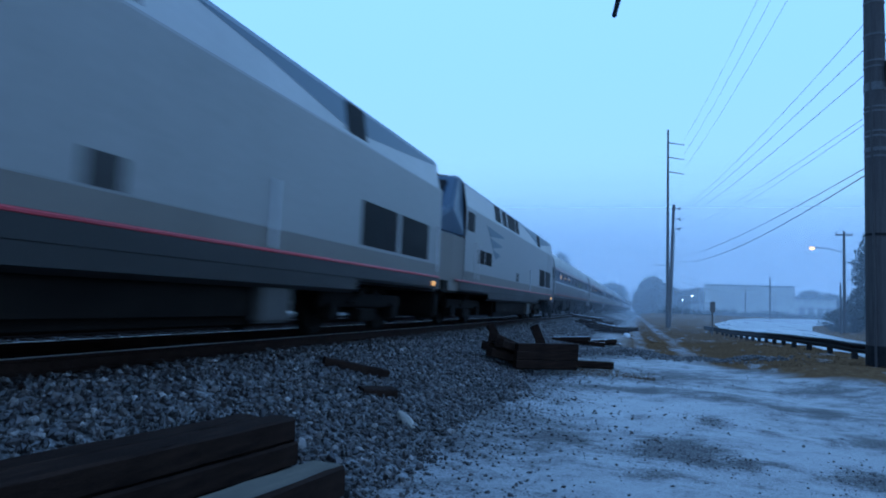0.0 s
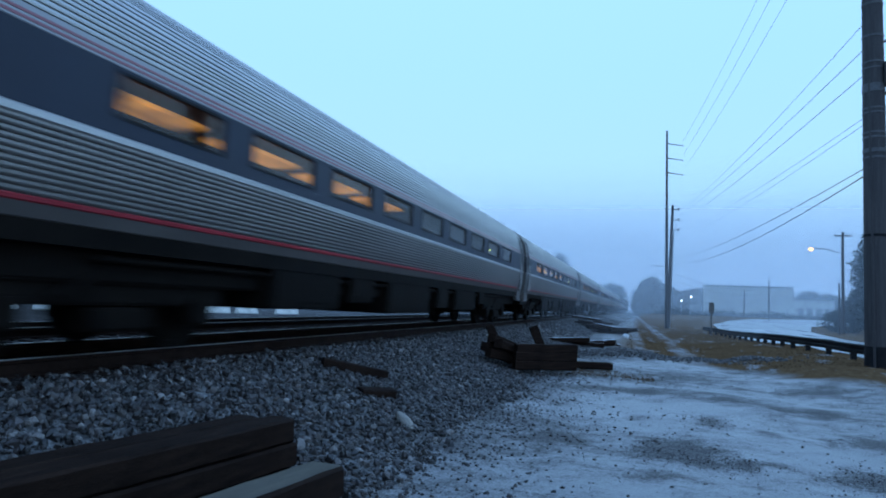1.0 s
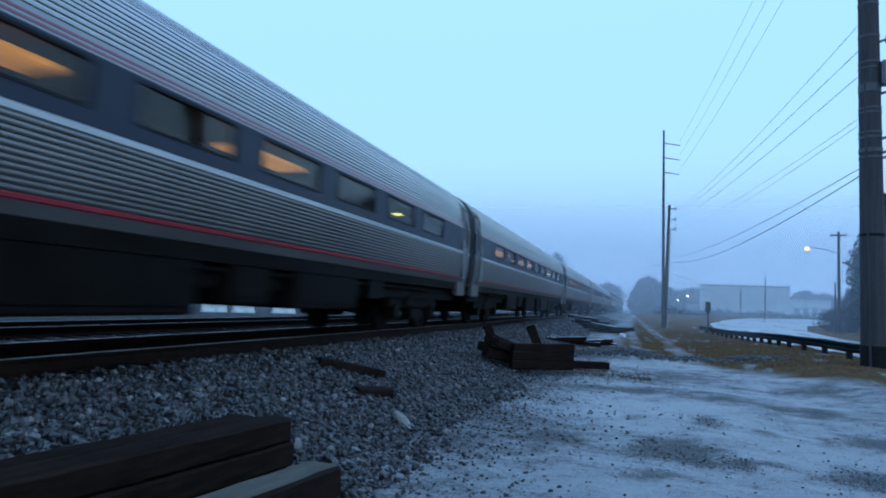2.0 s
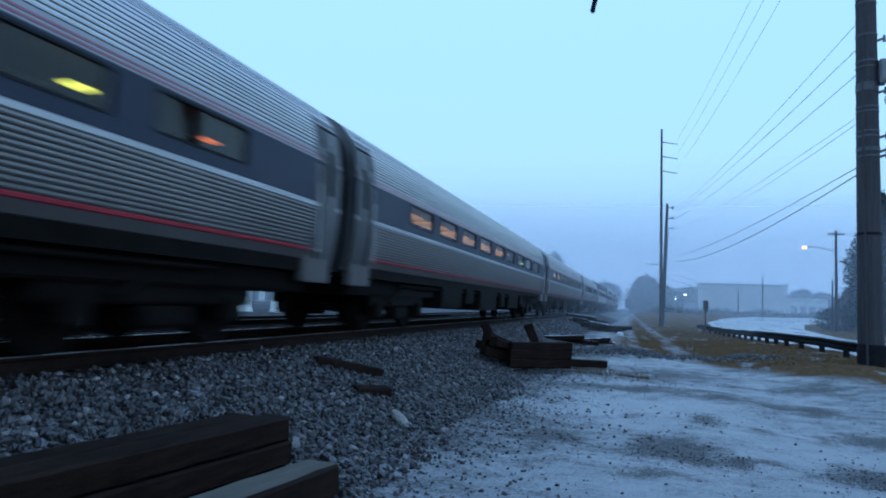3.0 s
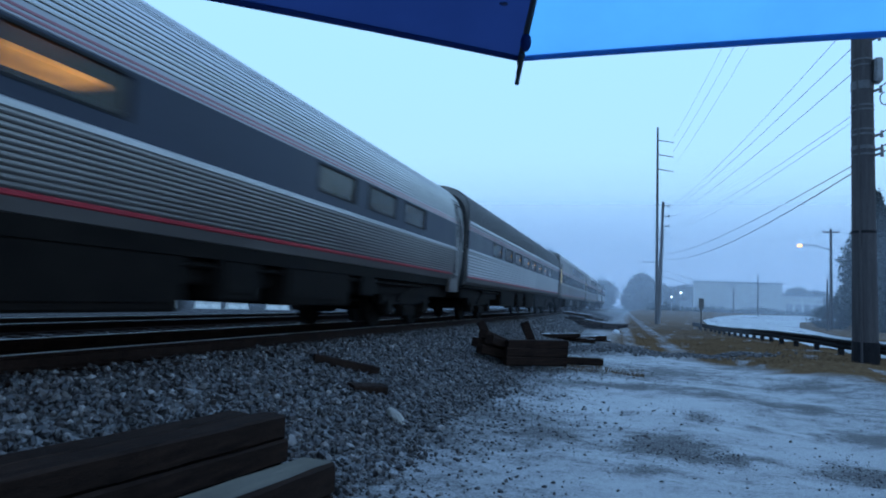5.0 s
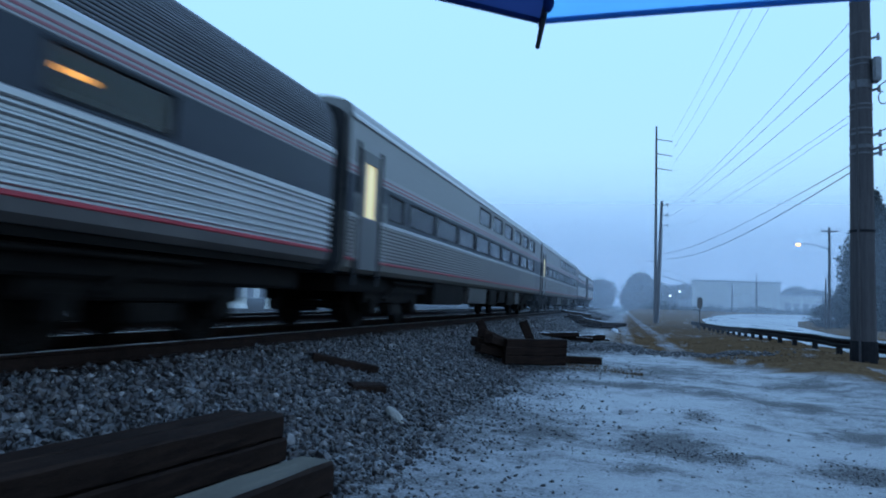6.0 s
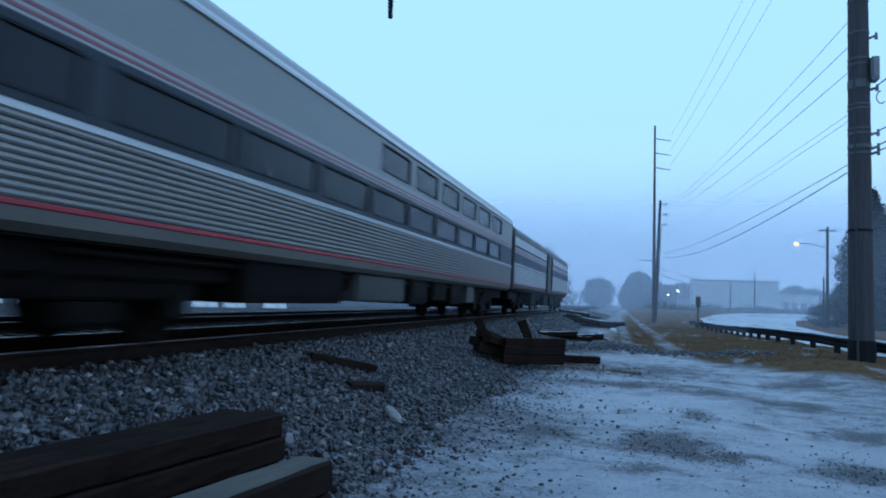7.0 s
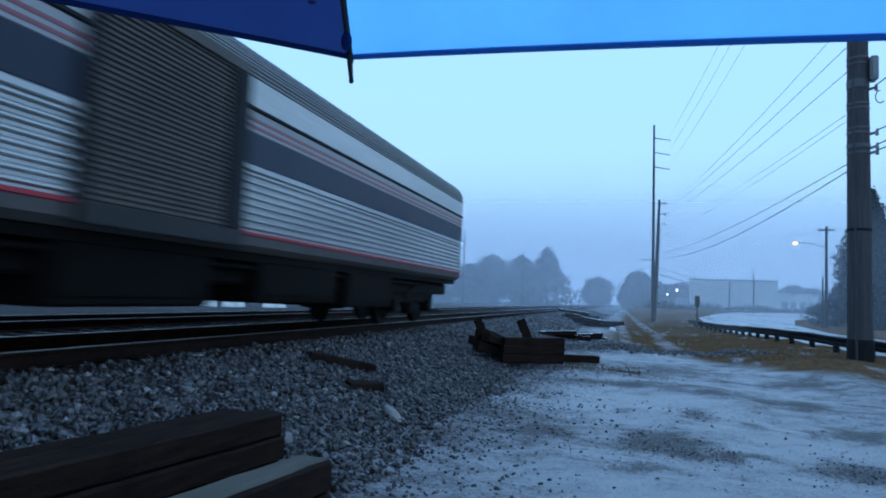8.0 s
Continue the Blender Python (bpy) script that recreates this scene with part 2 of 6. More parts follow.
def ground_material():
    """Wet gravel lot with thin slush, brown grass verge by place, all by noise."""
    m, n, l, b = shader("slushy gravel", (0.3, 0.3, 0.3), 0.6)
    big = noise_of(n, l, 0.45, 5, 0.62, (0.8, 1.5, 1))
    mid = noise_of(n, l, 2.6, 6, 0.7, (0.9, 1.1, 1))
    fine = noise_of(n, l, 38, 3, 0.7)
    gravel = ramp_of(n, l, fine, [(0.32, (0.012, 0.011, 0.011)), (0.52, (0.058, 0.054, 0.051)), (0.72, (0.20, 0.19, 0.185))])
    slush = ramp_of(n, l, fine, [(0.22, (0.12, 0.12, 0.122)), (0.42, (0.225, 0.225, 0.228)), (0.75, (0.33, 0.33, 0.333))])
    add = n.new("ShaderNodeMath")
    add.operation = "MULTIPLY_ADD"
    add.inputs[1].default_value = 0.95
    l.new(mid, add.inputs[0])
    l.new(big, add.inputs[2])
    small = noise_of(n, l, 15, 6, 0.8)
    add2 = n.new("ShaderNodeMath")
    add2.operation = "MULTIPLY_ADD"
    add2.inputs[1].default_value = 0.8
    l.new(small, add2.inputs[0])
    l.new(add.outputs[0], add2.inputs[2])
    # ragged speckle that breaks up every edge
    speckle = n.new("ShaderNodeMath")
    speckle.operation = "MULTIPLY_ADD"
    speckle.inputs[1].default_value = 0.75
    l.new(noise_of(n, l, 46, 3, 0.7), speckle.inputs[0])
    l.new(add2.outputs[0], speckle.inputs[2])
    c, s = n.new("ShaderNodeTexCoord"), n.new("ShaderNodeSeparateXYZ")
    l.new(c.outputs["Object"], s.inputs[0])
    # bare muddy spots and the stony foot of the ballast
    total = speckle.outputs[0]
    for x, y, rx, ry, amount in MUD:
        mp, sp = n.new("ShaderNodeMapping"), n.new("ShaderNodeTexGradient")
        sp.gradient_type = "SPHERICAL"
        mp.vector_type = "TEXTURE"
        mp.inputs["Location"].default_value = (x, y, -0.8)
        mp.inputs["Scale"].default_value = (rx, ry, 3)
        l.new(c.outputs["Object"], mp.inputs["Vector"])
        l.new(mp.outputs["Vector"], sp.inputs["Vector"])
        sub = n.new("ShaderNodeMath")
        sub.operation = "MULTIPLY_ADD"
        sub.inputs[1].default_value = -amount * 0.8
        l.new(sp.outputs["Fac"], sub.inputs[0])
        l.new(total, sub.inputs[2])
        total = sub.outputs[0]
    toe = n.new("ShaderNodeMapRange")
    toe.inputs["From Min"].default_value, toe.inputs["From Max"].default_value = -2.4, -0.3
    toe.inputs["To Min"].default_value, toe.inputs["To Max"].default_value = -0.36, 0.04
    l.new(s.outputs["X"], toe.inputs["Value"])
    plus = n.new("ShaderNodeMath")
    l.new(total, plus.inputs[0])
    l.new(toe.outputs[0], plus.inputs[1])
    half = n.new("ShaderNodeMath")
    half.operation = "MULTIPLY"
    half.inputs[1].default_value = 0.5
    l.new(plus.outputs[0], half.inputs[0])
    mask = ramp_of(n, l, half.outputs[0], [(0.72, (0, 0, 0)), (0.79, (0.40, 0.40, 0.40)), (0.85, (0.8, 0.8, 0.8)), (0.94, (1, 1, 1))])
    # bare dark gravel beyond the tracks
    west = n.new("ShaderNodeMapRange")
    west.inputs["From Min"].default_value, west.inputs["From Max"].default_value = -13.0, -11.0
    l.new(s.outputs["X"], west.inputs["Value"])
    mask = mix_of(n, l, 1.0, mask, west.outputs["Result"], "MULTIPLY")
    lot = mix_of(n, l, mask, gravel, slush)
    wob = n.new("ShaderNodeMath")
    wob.operation = "MULTIPLY_ADD"
    wob.inputs[1].default_value = 5.0
    l.new(big, wob.inputs[0])
    l.new(s.outputs["Y"], wob.inputs[2])
    lean = n.new("ShaderNodeMath")
    lean.operation = "MULTIPLY_ADD"
    lean.inputs[1].default_value = 1.9
    l.new(s.outputs["X"], lean.inputs[0])
    l.new(wob.outputs[0], lean.inputs[2])
    far = n.new("ShaderNodeMapRange")
    far.inputs["From Min"].default_value, far.inputs["From Max"].default_value = 25.6, 27.2
    l.new(lean.outputs[0], far.inputs["Value"])
    east = n.new("ShaderNodeMapRange")
    east.inputs["From Min"].default_value, east.inputs["From Max"].default_value = -1.6, -0.2
    l.new(s.outputs["X"], east.inputs["Value"])
    both = n.new("ShaderNodeMath")
    both.operation = "MULTIPLY"
    l.new(far.outputs[0], both.inputs[0])
    l.new(east.outputs[0], both.inputs[1])
    patch = noise_of(n, l, 0.8, 5, 0.7, (1.6, 0.5, 1))
    straw = ramp_of(n, l, noise_of(n, l, 9, 5, 0.7, (1, 0.6, 1)), [(0.3, (0.072, 0.042, 0.022)), (0.7, (0.15, 0.092, 0.050))])
    wet = ramp_of(n, l, patch, [(0.58, (0, 0, 0)), (0.66, (0.8, 0.8, 0.8))])
    # two slushy wheel ruts through the grass
    rut = n.new("ShaderNodeMath")
    rut.operation = "MULTIPLY_ADD"
    rut.inputs[1].default_value = 0.02
    l.new(s.outputs["Y"], rut.inputs[0])
    l.new(s.outputs["X"], rut.inputs[2])
    soft_patch = n.new("ShaderNodeMapRange")
    soft_patch.inputs["From Min"].default_value, soft_patch.inputs["From Max"].default_value = 0.38, 0.62
    l.new(patch, soft_patch.inputs["Value"])
    for middle, half_width in ((0.50, 0.30), (2.02, 0.42)):
        off, far_off, near = (n.new("ShaderNodeMath") for _ in range(3))
        off.operation, off.inputs[1].default_value = "SUBTRACT", middle
        far_off.operation = "ABSOLUTE"
        l.new(rut.outputs[0], off.inputs[0])
        l.new(off.outputs[0], far_off.inputs[0])
        fall = n.new("ShaderNodeMapRange")
        fall.inputs["From Min"].default_value, fall.inputs["From Max"].default_value = half_width * 0.4, half_width
        fall.inputs["To Min"].default_value, fall.inputs["To Max"].default_value = 1.0, 0.0
        l.new(far_off.outputs[0], fall.inputs["Value"])
        near.operation = "MULTIPLY"
        l.new(fall.outputs["Result"], near.inputs[0])
        l.new(soft_patch.outputs["Result"], near.inputs[1])
        wet = mix_of(n, l, near.outputs[0], wet, (0.9, 0.9, 0.9))
    grass = mix_of(n, l, wet, straw, (0.27, 0.27, 0.275))
    col = mix_of(n, l, both.outputs[0], lot, grass)
    l.new(col, b.inputs["Base Color"])
    rr = n.new("ShaderNodeMapRange")
    rr.inputs["To Min"].default_value, rr.inputs["To Max"].default_value = 0.75, 0.38
    l.new(mask, rr.inputs["Value"])
    matt = n.new("ShaderNodeMath")
    matt.operation, matt.use_clamp = "SUBTRACT", True
    one = n.new("ShaderNodeMath")
    one.inputs[1].default_value = 1.0
    l.new(both.outputs[0], one.inputs[0])
    l.new(one.outputs[0], matt.inputs[0])
    l.new(west.outputs["Result"], matt.inputs[1])
    l.new(mix_of(n, l, matt.outputs[0], rr.outputs["Result"], (1, 1, 1)), b.inputs["Roughness"])
    dull = n.new("ShaderNodeMapRange")
    dull.inputs["To Min"].default_value, dull.inputs["To Max"].default_value = 0.5, 0.0
    l.new(matt.outputs[0], dull.inputs["Value"])
    l.new(dull.outputs["Result"], b.inputs["Specular IOR Level"])
    bump_of(n, l, b, mix_of(n, l, 0.6, mid, small), 1.0, 0.022)
    return m


GROUND = ground_material()


def road_material():
    m, n, l, b = shader("wet icy asphalt", (0.2, 0.2, 0.2), 0.25)
    big = noise_of(n, l, 0.5, 5, 0.6, (1.5, 0.2, 1))
    l.new(ramp_of(n, l, big, [(0.3, (0.18, 0.18, 0.185)), (0.7, (0.32, 0.32, 0.325))]), b.inputs["Base Color"])
    rr = n.new("ShaderNodeMapRange")
    rr.inputs["To Min"].default_value, rr.inputs["To Max"].default_value = 0.16, 0.45
    l.new(big, rr.inputs["Value"])
    l.new(rr.outputs["Result"], b.inputs["Roughness"])
    bump_of(n, l, b, noise_of(n, l, 30, 3, 0.6), 0.1, 0.01)
    return m


ROAD = road_material()


def stone_material():
    """Ballast: each stone its own grey."""
    m, n, l, b = shader("wet granite ballast", (0.2, 0.2, 0.2), 0.42)
    g = n.new("ShaderNodeNewGeometry")
    col = ramp_of(n, l, g.outputs["Random Per Island"], [(0.0, (0.0060, 0.0046, 0.0046)), (0.5, (0.021, 0.0165, 0.0162)), (0.8, (0.052, 0.043, 0.041)), (0.94, (0.10, 0.086, 0.08)), (1.0, (0.21, 0.19, 0.178))])
    f = ramp_of(n, l, noise_of(n, l, 45, 3, 0.6), [(0.3, (0.65, 0.65, 0.65)), (0.7, (1.2, 1.2, 1.2))])
    l.new(mix_of(n, l, 1.0, col, f, "MULTIPLY"), b.inputs["Base Color"])
    return m


BALLAST = stone_material()


def cloth(name, color, through_part):
    m, n, l, b = shader(name, color, 0.55)
    t, d, x = n.new("ShaderNodeBsdfTranslucent"), n.new("ShaderNodeBsdfDiffuse"), n.new("ShaderNodeMixShader")
    weave = noise_of(n, l, 9, 5, 0.6)
    col = ramp_of(n, l, weave, [(0.3, tuple(v * 0.88 for v in color)), (0.7, tuple(min(1, v * 1.08) for v in color))])
    l.new(col, t.inputs["Color"])
    l.new(col, d.inputs["Color"])
    x.inputs["Fac"].default_value = through_part
    l.new(d.outputs[0], x.inputs[1])
    l.new(t.outputs[0], x.inputs[2])
    l.new(x.outputs[0], n["Material Output"].inputs["Surface"])
    return m


NAVY = cloth("navy umbrella cloth", (0.036, 0.066, 0.20), 0.5)
SKYBLUE = cloth("light blue umbrella cloth", (0.22, 0.62, 0.98), 0.9)


# Haze laid on a flat sheet as a pale film, thinning towards the top.
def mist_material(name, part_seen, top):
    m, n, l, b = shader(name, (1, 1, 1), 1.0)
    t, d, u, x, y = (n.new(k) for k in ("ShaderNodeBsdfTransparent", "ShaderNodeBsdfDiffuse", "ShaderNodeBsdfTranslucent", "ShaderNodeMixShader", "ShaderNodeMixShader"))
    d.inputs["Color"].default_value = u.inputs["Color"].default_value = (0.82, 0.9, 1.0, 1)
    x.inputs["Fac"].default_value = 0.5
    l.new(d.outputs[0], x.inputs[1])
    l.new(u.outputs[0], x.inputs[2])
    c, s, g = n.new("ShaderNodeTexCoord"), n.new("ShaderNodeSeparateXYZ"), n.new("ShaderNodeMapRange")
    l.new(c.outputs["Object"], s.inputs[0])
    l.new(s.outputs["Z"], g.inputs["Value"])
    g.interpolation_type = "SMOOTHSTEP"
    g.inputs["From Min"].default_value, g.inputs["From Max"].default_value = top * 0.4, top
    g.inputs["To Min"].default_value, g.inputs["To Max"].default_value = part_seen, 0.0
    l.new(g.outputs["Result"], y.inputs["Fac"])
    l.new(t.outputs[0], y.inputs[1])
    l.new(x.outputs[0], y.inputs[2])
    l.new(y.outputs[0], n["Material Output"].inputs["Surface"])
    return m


# ---- mesh helpers ----
def part(name, bm, material, parent=None, label=""):
    me = bpy.data.meshes.new(name)
    bm.to_mesh(me)
    bm.free()
    me.materials.append(material)
    ob = new(name, me)
    if parent is not None:
        ob.parent = parent
    return tagged(ob, label)


def shared(name, mesh, parent, m=None):
    ob = new(name, mesh)
    ob.parent = parent
    if m is not None:
        ob.matrix_basis = m
    return ob


def block(bm, x0, x1, y0, y1, z0, z1, bevel=0.0, m=None):
    r = bmesh.ops.create_cube(bm, size=1)["verts"]
    for v in r:
        v.co = Vector(((x0 + x1) / 2 + v.co.x * (x1 - x0), (y0 + y1) / 2 + v.co.y * (y1 - y0), (z0 + z1) / 2 + v.co.z * (z1 - z0)))
        if m is not None:
            v.co = m @ v.co
    if bevel:
        edges = list({e for v in r for e in v.link_edges})
        bmesh.ops.bevel(bm, geom=edges, offset=bevel, segments=2, affect="EDGES")
    return bm


def boxed(*a, **k):
    return block(bmesh.new(), *a, **k)


def rod(bm, a, b, r0, r1=None, sides=10):
    a, b = Vector(a), Vector(b)
    q = (b - a).to_track_quat("Z", "Y").to_matrix().to_4x4()
    bmesh.ops.create_cone(bm, cap_ends=True, segments=sides, radius1=r0, radius2=r0 if r1 is None else r1, depth=(b - a).length,
                          matrix=Matrix.Translation((a + b) / 2) @ q)
    return bm


def strip(bm, pts, y0, y1, thick=0.0):
    """Sweep the open outline pts (x, z) along y; thick gives it a back."""
    rows = [[bm.verts.new((x, y, z)) for x, z in pts] for y in (y0, y1)]
    for i in range(len(pts) - 1):
        bm.faces.new((rows[0][i], rows[1][i], rows[1][i + 1], rows[0][i + 1]))
    if thick:
        back = [[bm.verts.new((x - math.copysign(thick, x), y, z)) for x, z in (pts[0], pts[-1])] for y in (y0, y1)]
        bm.faces.new((rows[0][0], back[0][0], back[1][0], rows[1][0]))
        bm.faces.new((rows[0][-1], rows[1][-1], back[1][1], back[0][1]))
    return bm


def loft(bm, pts, ys):
    """A closed outline (x, z) swept through the given y's with end caps; ys: (y, scale, lift)."""
    rows = [[bm.verts.new((x * s, y, z + u)) for x, z in pts] for y, s, u in ys]
    n = len(pts)
    for a, b in zip(rows, rows[1:]):
        for i in range(n):
            bm.faces.new((a[i], b[i], b[(i + 1) % n], a[(i + 1) % n]))
    bm.faces.new(rows[0])
    bm.faces.new(rows[-1][::-1])
    bmesh.ops.recalc_face_normals(bm, faces=bm.faces[:])
    return bm


def empty(name, m, label, category, group="", kind=""):
    ob = new(name)
    ob.matrix_basis = m
    return tagged(ob, label, category, group, kind)


# ---- ground, track ----
TRACK, TRACK2 = -6.334, -10.35
rng = np.random.default_rng(7)


def smooth(t):
    t = np.clip(t, 0, 1)
    return t * t * (3 - 2 * t)


def gz(x, y):
    """Height of the ground."""
    x, y = np.asarray(x, float), np.asarray(y, float)
    z = np.full(np.broadcast(x, y).shape, -0.8)
    z = z + 0.60 * smooth((-1.95 - x) / 3.3) * smooth((x + 16.5) / 3.3)
    z = z + 0.30 * smooth((x - 2.2) / 2.6) * smooth((46 - y) / 18) * smooth((y - 11) / 7)
    bumps = 0.035 * np.sin(1.7 * x + 0.6 * y + 1) * np.sin(0.9 * y - 0.5 * x) + 0.02 * np.sin(4.1 * x - 1.3 * y) * np.sin(3.3 * y + 2 * x)
    heap = 0.20 * np.exp(-((x + 0.6) / 1.2) ** 2 - ((y - 22.3) / 1.0) ** 2) + 0.16 * np.exp(-((x - 3.1) / 0.55) ** 2 - ((y - 21.8) / 0.6) ** 2) + 0.10 * np.exp(-((x - 1.8) / 0.5) ** 2 - ((y - 22.2) / 0.6) ** 2)
    heap = heap + 0.25 * np.exp(-((x + 1.6) / 1.6) ** 2 - ((y - 33) / 6) ** 2)
    z = z + 1.35 * smooth((y - 62) / 130) * smooth((x + 3) / 8)
    return z + bumps * smooth((x + 3.2) / 1.2) * smooth((60 - y) / 30) + heap


def grid_mesh(name, xs, ys, height, material):
    gx, gy = np.meshgrid(xs, ys)
    co = np.stack([gx, gy, height(gx, gy)], -1).reshape(-1, 3)
    nx, ny = len(xs), len(ys)
    i = (np.arange(ny - 1)[:, None] * nx + np.arange(nx - 1)[None, :]).reshape(-1)
    faces = np.stack([i, i + 1, i + nx + 1, i + nx], -1)
    me = bpy.data.meshes.new(name)
    me.from_pydata(co.tolist(), [], faces.tolist())
    me.materials.append(material)
    me.shade_smooth()
    return new(name, me)


xs = np.concatenate([-np.geomspace(2500, 18, 24), np.arange(-17, -4, 0.4), np.arange(-4, 8, 0.07), np.geomspace(8.05, 2500, 45)])
ys = np.concatenate([-np.geomspace(600, 6, 14), np.arange(-5.5, 2, 0.5), np.arange(2, 24, 0.09), np.arange(24, 60, 0.5), np.geomspace(60.5, 4000, 40)])
ground = tagged(grid_mesh("ground", xs, ys, gz, GROUND), "wet gravel ground with thin slush and brown winter grass", "ground", kind="structure")


def loose_stones(name, count, place, size, material, label, seed):
    """Many angular stones in one mesh."""
    r = np.random.default_rng(seed)
    bm = bmesh.new()
    bmesh.ops.create_icosphere(bm, subdivisions=1, radius=1)
    v0 = np.array([v.co[:] for v in bm.verts])
    f0 = np.array([[v.index for v in f.verts] for f in bm.faces])
    bm.free()
    p = place(r, count)
    n = len(p)
    s = size(r, n)[:, None] * r.uniform(0.5, 1.5, (n, 3))
    ang = r.uniform(0, 2 * np.pi, (n, 3))
    v = v0[None] * (1 + r.uniform(-0.28, 0.28, (n, len(v0), 1))) * s[:, None]
    for ax in (0, 2):
        c, d = np.cos(ang[:, ax])[:, None], np.sin(ang[:, ax])[:, None]
        a, b = (1, 2) if ax == 0 else (0, 1)
        va, vb = v[..., a].copy(), v[..., b].copy()
        v[..., a], v[..., b] = c * va - d * vb, d * va + c * vb
    v = v + p[:, None]
    f = f0[None] + (np.arange(n) * len(v0))[:, None, None]
    me = bpy.data.meshes.new(name)
    me.from_pydata(v.reshape(-1, 3).tolist(), [], f.reshape(-1, 3).tolist())
    me.materials.append(material)
    return tagged(new(name, me), label, "gravel", kind="stuff")


def near_ballast(r, n):
    y = 1.5 + 26 * r.uniform(0, 1, n) ** 1.5
    x = r.uniform(-5.62, -2.0, n) + 0.25 * np.sin(y * 1.3) * (r.uniform(0, 1, n) < 0.5)
    keep = (x < -2.5) | (r.uniform(0, 1, n) < 0.55)
    x, y = x[keep], y[keep]
    return np.stack([x, y, gz(x, y) + r.uniform(-0.012, 0.025, len(x))], -1)


def rear_ballast(r, n):
    x, y = r.uniform(-5.62, -2.0, n), r.uniform(-14, 1.6, n)
    return np.stack([x, y, gz(x, y) + 0.01], -1)


def far_ballast(r, n):
    y = 27 + 60 * r.uniform(0, 1, n)
    x = r.uniform(-5.62, -2.2, n)
    return np.stack([x, y, gz(x, y) + 0.01], -1)


def bed_ballast(r, n):
    y = r.uniform(3, 60, n)
    x = np.where(r.uniform(0, 1, n) < 0.5, r.uniform(-7.0, -5.6, n), r.uniform(-11.5, -7.0, n))
    return np.stack([x, y, gz(x, y) - 0.01], -1)


def lot_pebbles(r, n):
    y = 2.5 + 18 * r.uniform(0, 1, n) ** 1.4
    x = -2.3 + 8.5 * r.uniform(0, 1, n) ** 1.7
    for mx, my, rx, ry, amount in MUD[:4]:
        k = r.normal(0, 0.42, (int(30 + 700 * rx * ry), 2))
        x, y = np.append(x, mx + rx * k[:, 0]), np.append(y, my + ry * k[:, 1])
    return np.stack([x, y, gz(x, y)], -1)


loose_stones("track_ballast", 34000, near_ballast, lambda r, n: 0.013 + 0.030 * r.uniform(0, 1, n) ** 1.5, BALLAST, "grey crushed granite ballast on the track shoulder", 3)
loose_stones("rear_ballast", 9000, rear_ballast, lambda r, n: r.uniform(0.025, 0.05, n), BALLAST, "grey crushed granite ballast behind the camera", 10)
loose_stones("far_ballast", 7000, far_ballast, lambda r, n: r.uniform(0.03, 0.06, n), BALLAST, "grey crushed granite ballast along the track", 4)
loose_stones("bed_ballast", 6000, bed_ballast, lambda r, n: r.uniform(0.025, 0.05, n), BALLAST, "dark ballast between the rails", 5)
loose_stones("lot_pebbles", 2400, lot_pebbles, lambda r, n: 0.004 + 0.009 * r.uniform(0, 1, n) ** 2, BALLAST, "small dark pebbles in the slush", 6)

def toe_gravel(r, n):
    y = 2.2 + 20 * r.uniform(0, 1, n) ** 1.5
    x = -2.7 + r.exponential(0.72, n) * (1 + 0.35 * np.sin(y * 0.9))
    return np.stack([x, y, gz(x, y) + r.uniform(-0.004, 0.004, n)], -1)


def ridge_gravel(r, n):
    k = r.normal(0, 0.55, (n, 2))
    first = r.uniform(0, 1, n) < 0.65
    x = np.where(first, -0.4 + 1.7 * k[:, 0], 2.7 + 1.1 * k[:, 0])
    y = np.where(first, 22.2 + 0.9 * k[:, 1], 21.9 + 0.6 * k[:, 1])
    return np.stack([x, y, gz(x, y)], -1)


loose_stones("toe_gravel", 11000, toe_gravel, lambda r, n: 0.006 + 0.016 * r.uniform(0, 1, n) ** 1.5, BALLAST, "fine dark gravel at the foot of the ballast", 8)
loose_stones("gravel_ridge", 3600, ridge_gravel, lambda r, n: r.uniform(0.02, 0.05, n), BALLAST, "low ridge of dark gravel between lot and grass", 9)

RAIL_PTS = [(-0.068, -0.172), (0.068, -0.172), (0.068, -0.160), (0.012, -0.135), (0.010, -0.045), (0.035, -0.035), (0.036, -0.008), (-0.036, -0.008), (-0.035, -0.035), (-0.010, -0.045), (-0.012, -0.135), (-0.068, -0.160)]


def track(center, label):
    t = empty("railway_track", pose(center, 0, 0), label, "railway track", kind="structure")
    for x in (-0.753, 0.753):
        rail = part("rail", loft(bmesh.new(), [(a + x, b) for a, b in RAIL_PTS], [(-60, 1, 0), (900, 1, 0)]), RAIL_SIDE, t)
        part("rail_head", boxed(x - 0.022, x + 0.010, -60, 900, -0.0078, 0.0, 0), RAIL_HEAD, rail, "bright worn running surface")
    return t


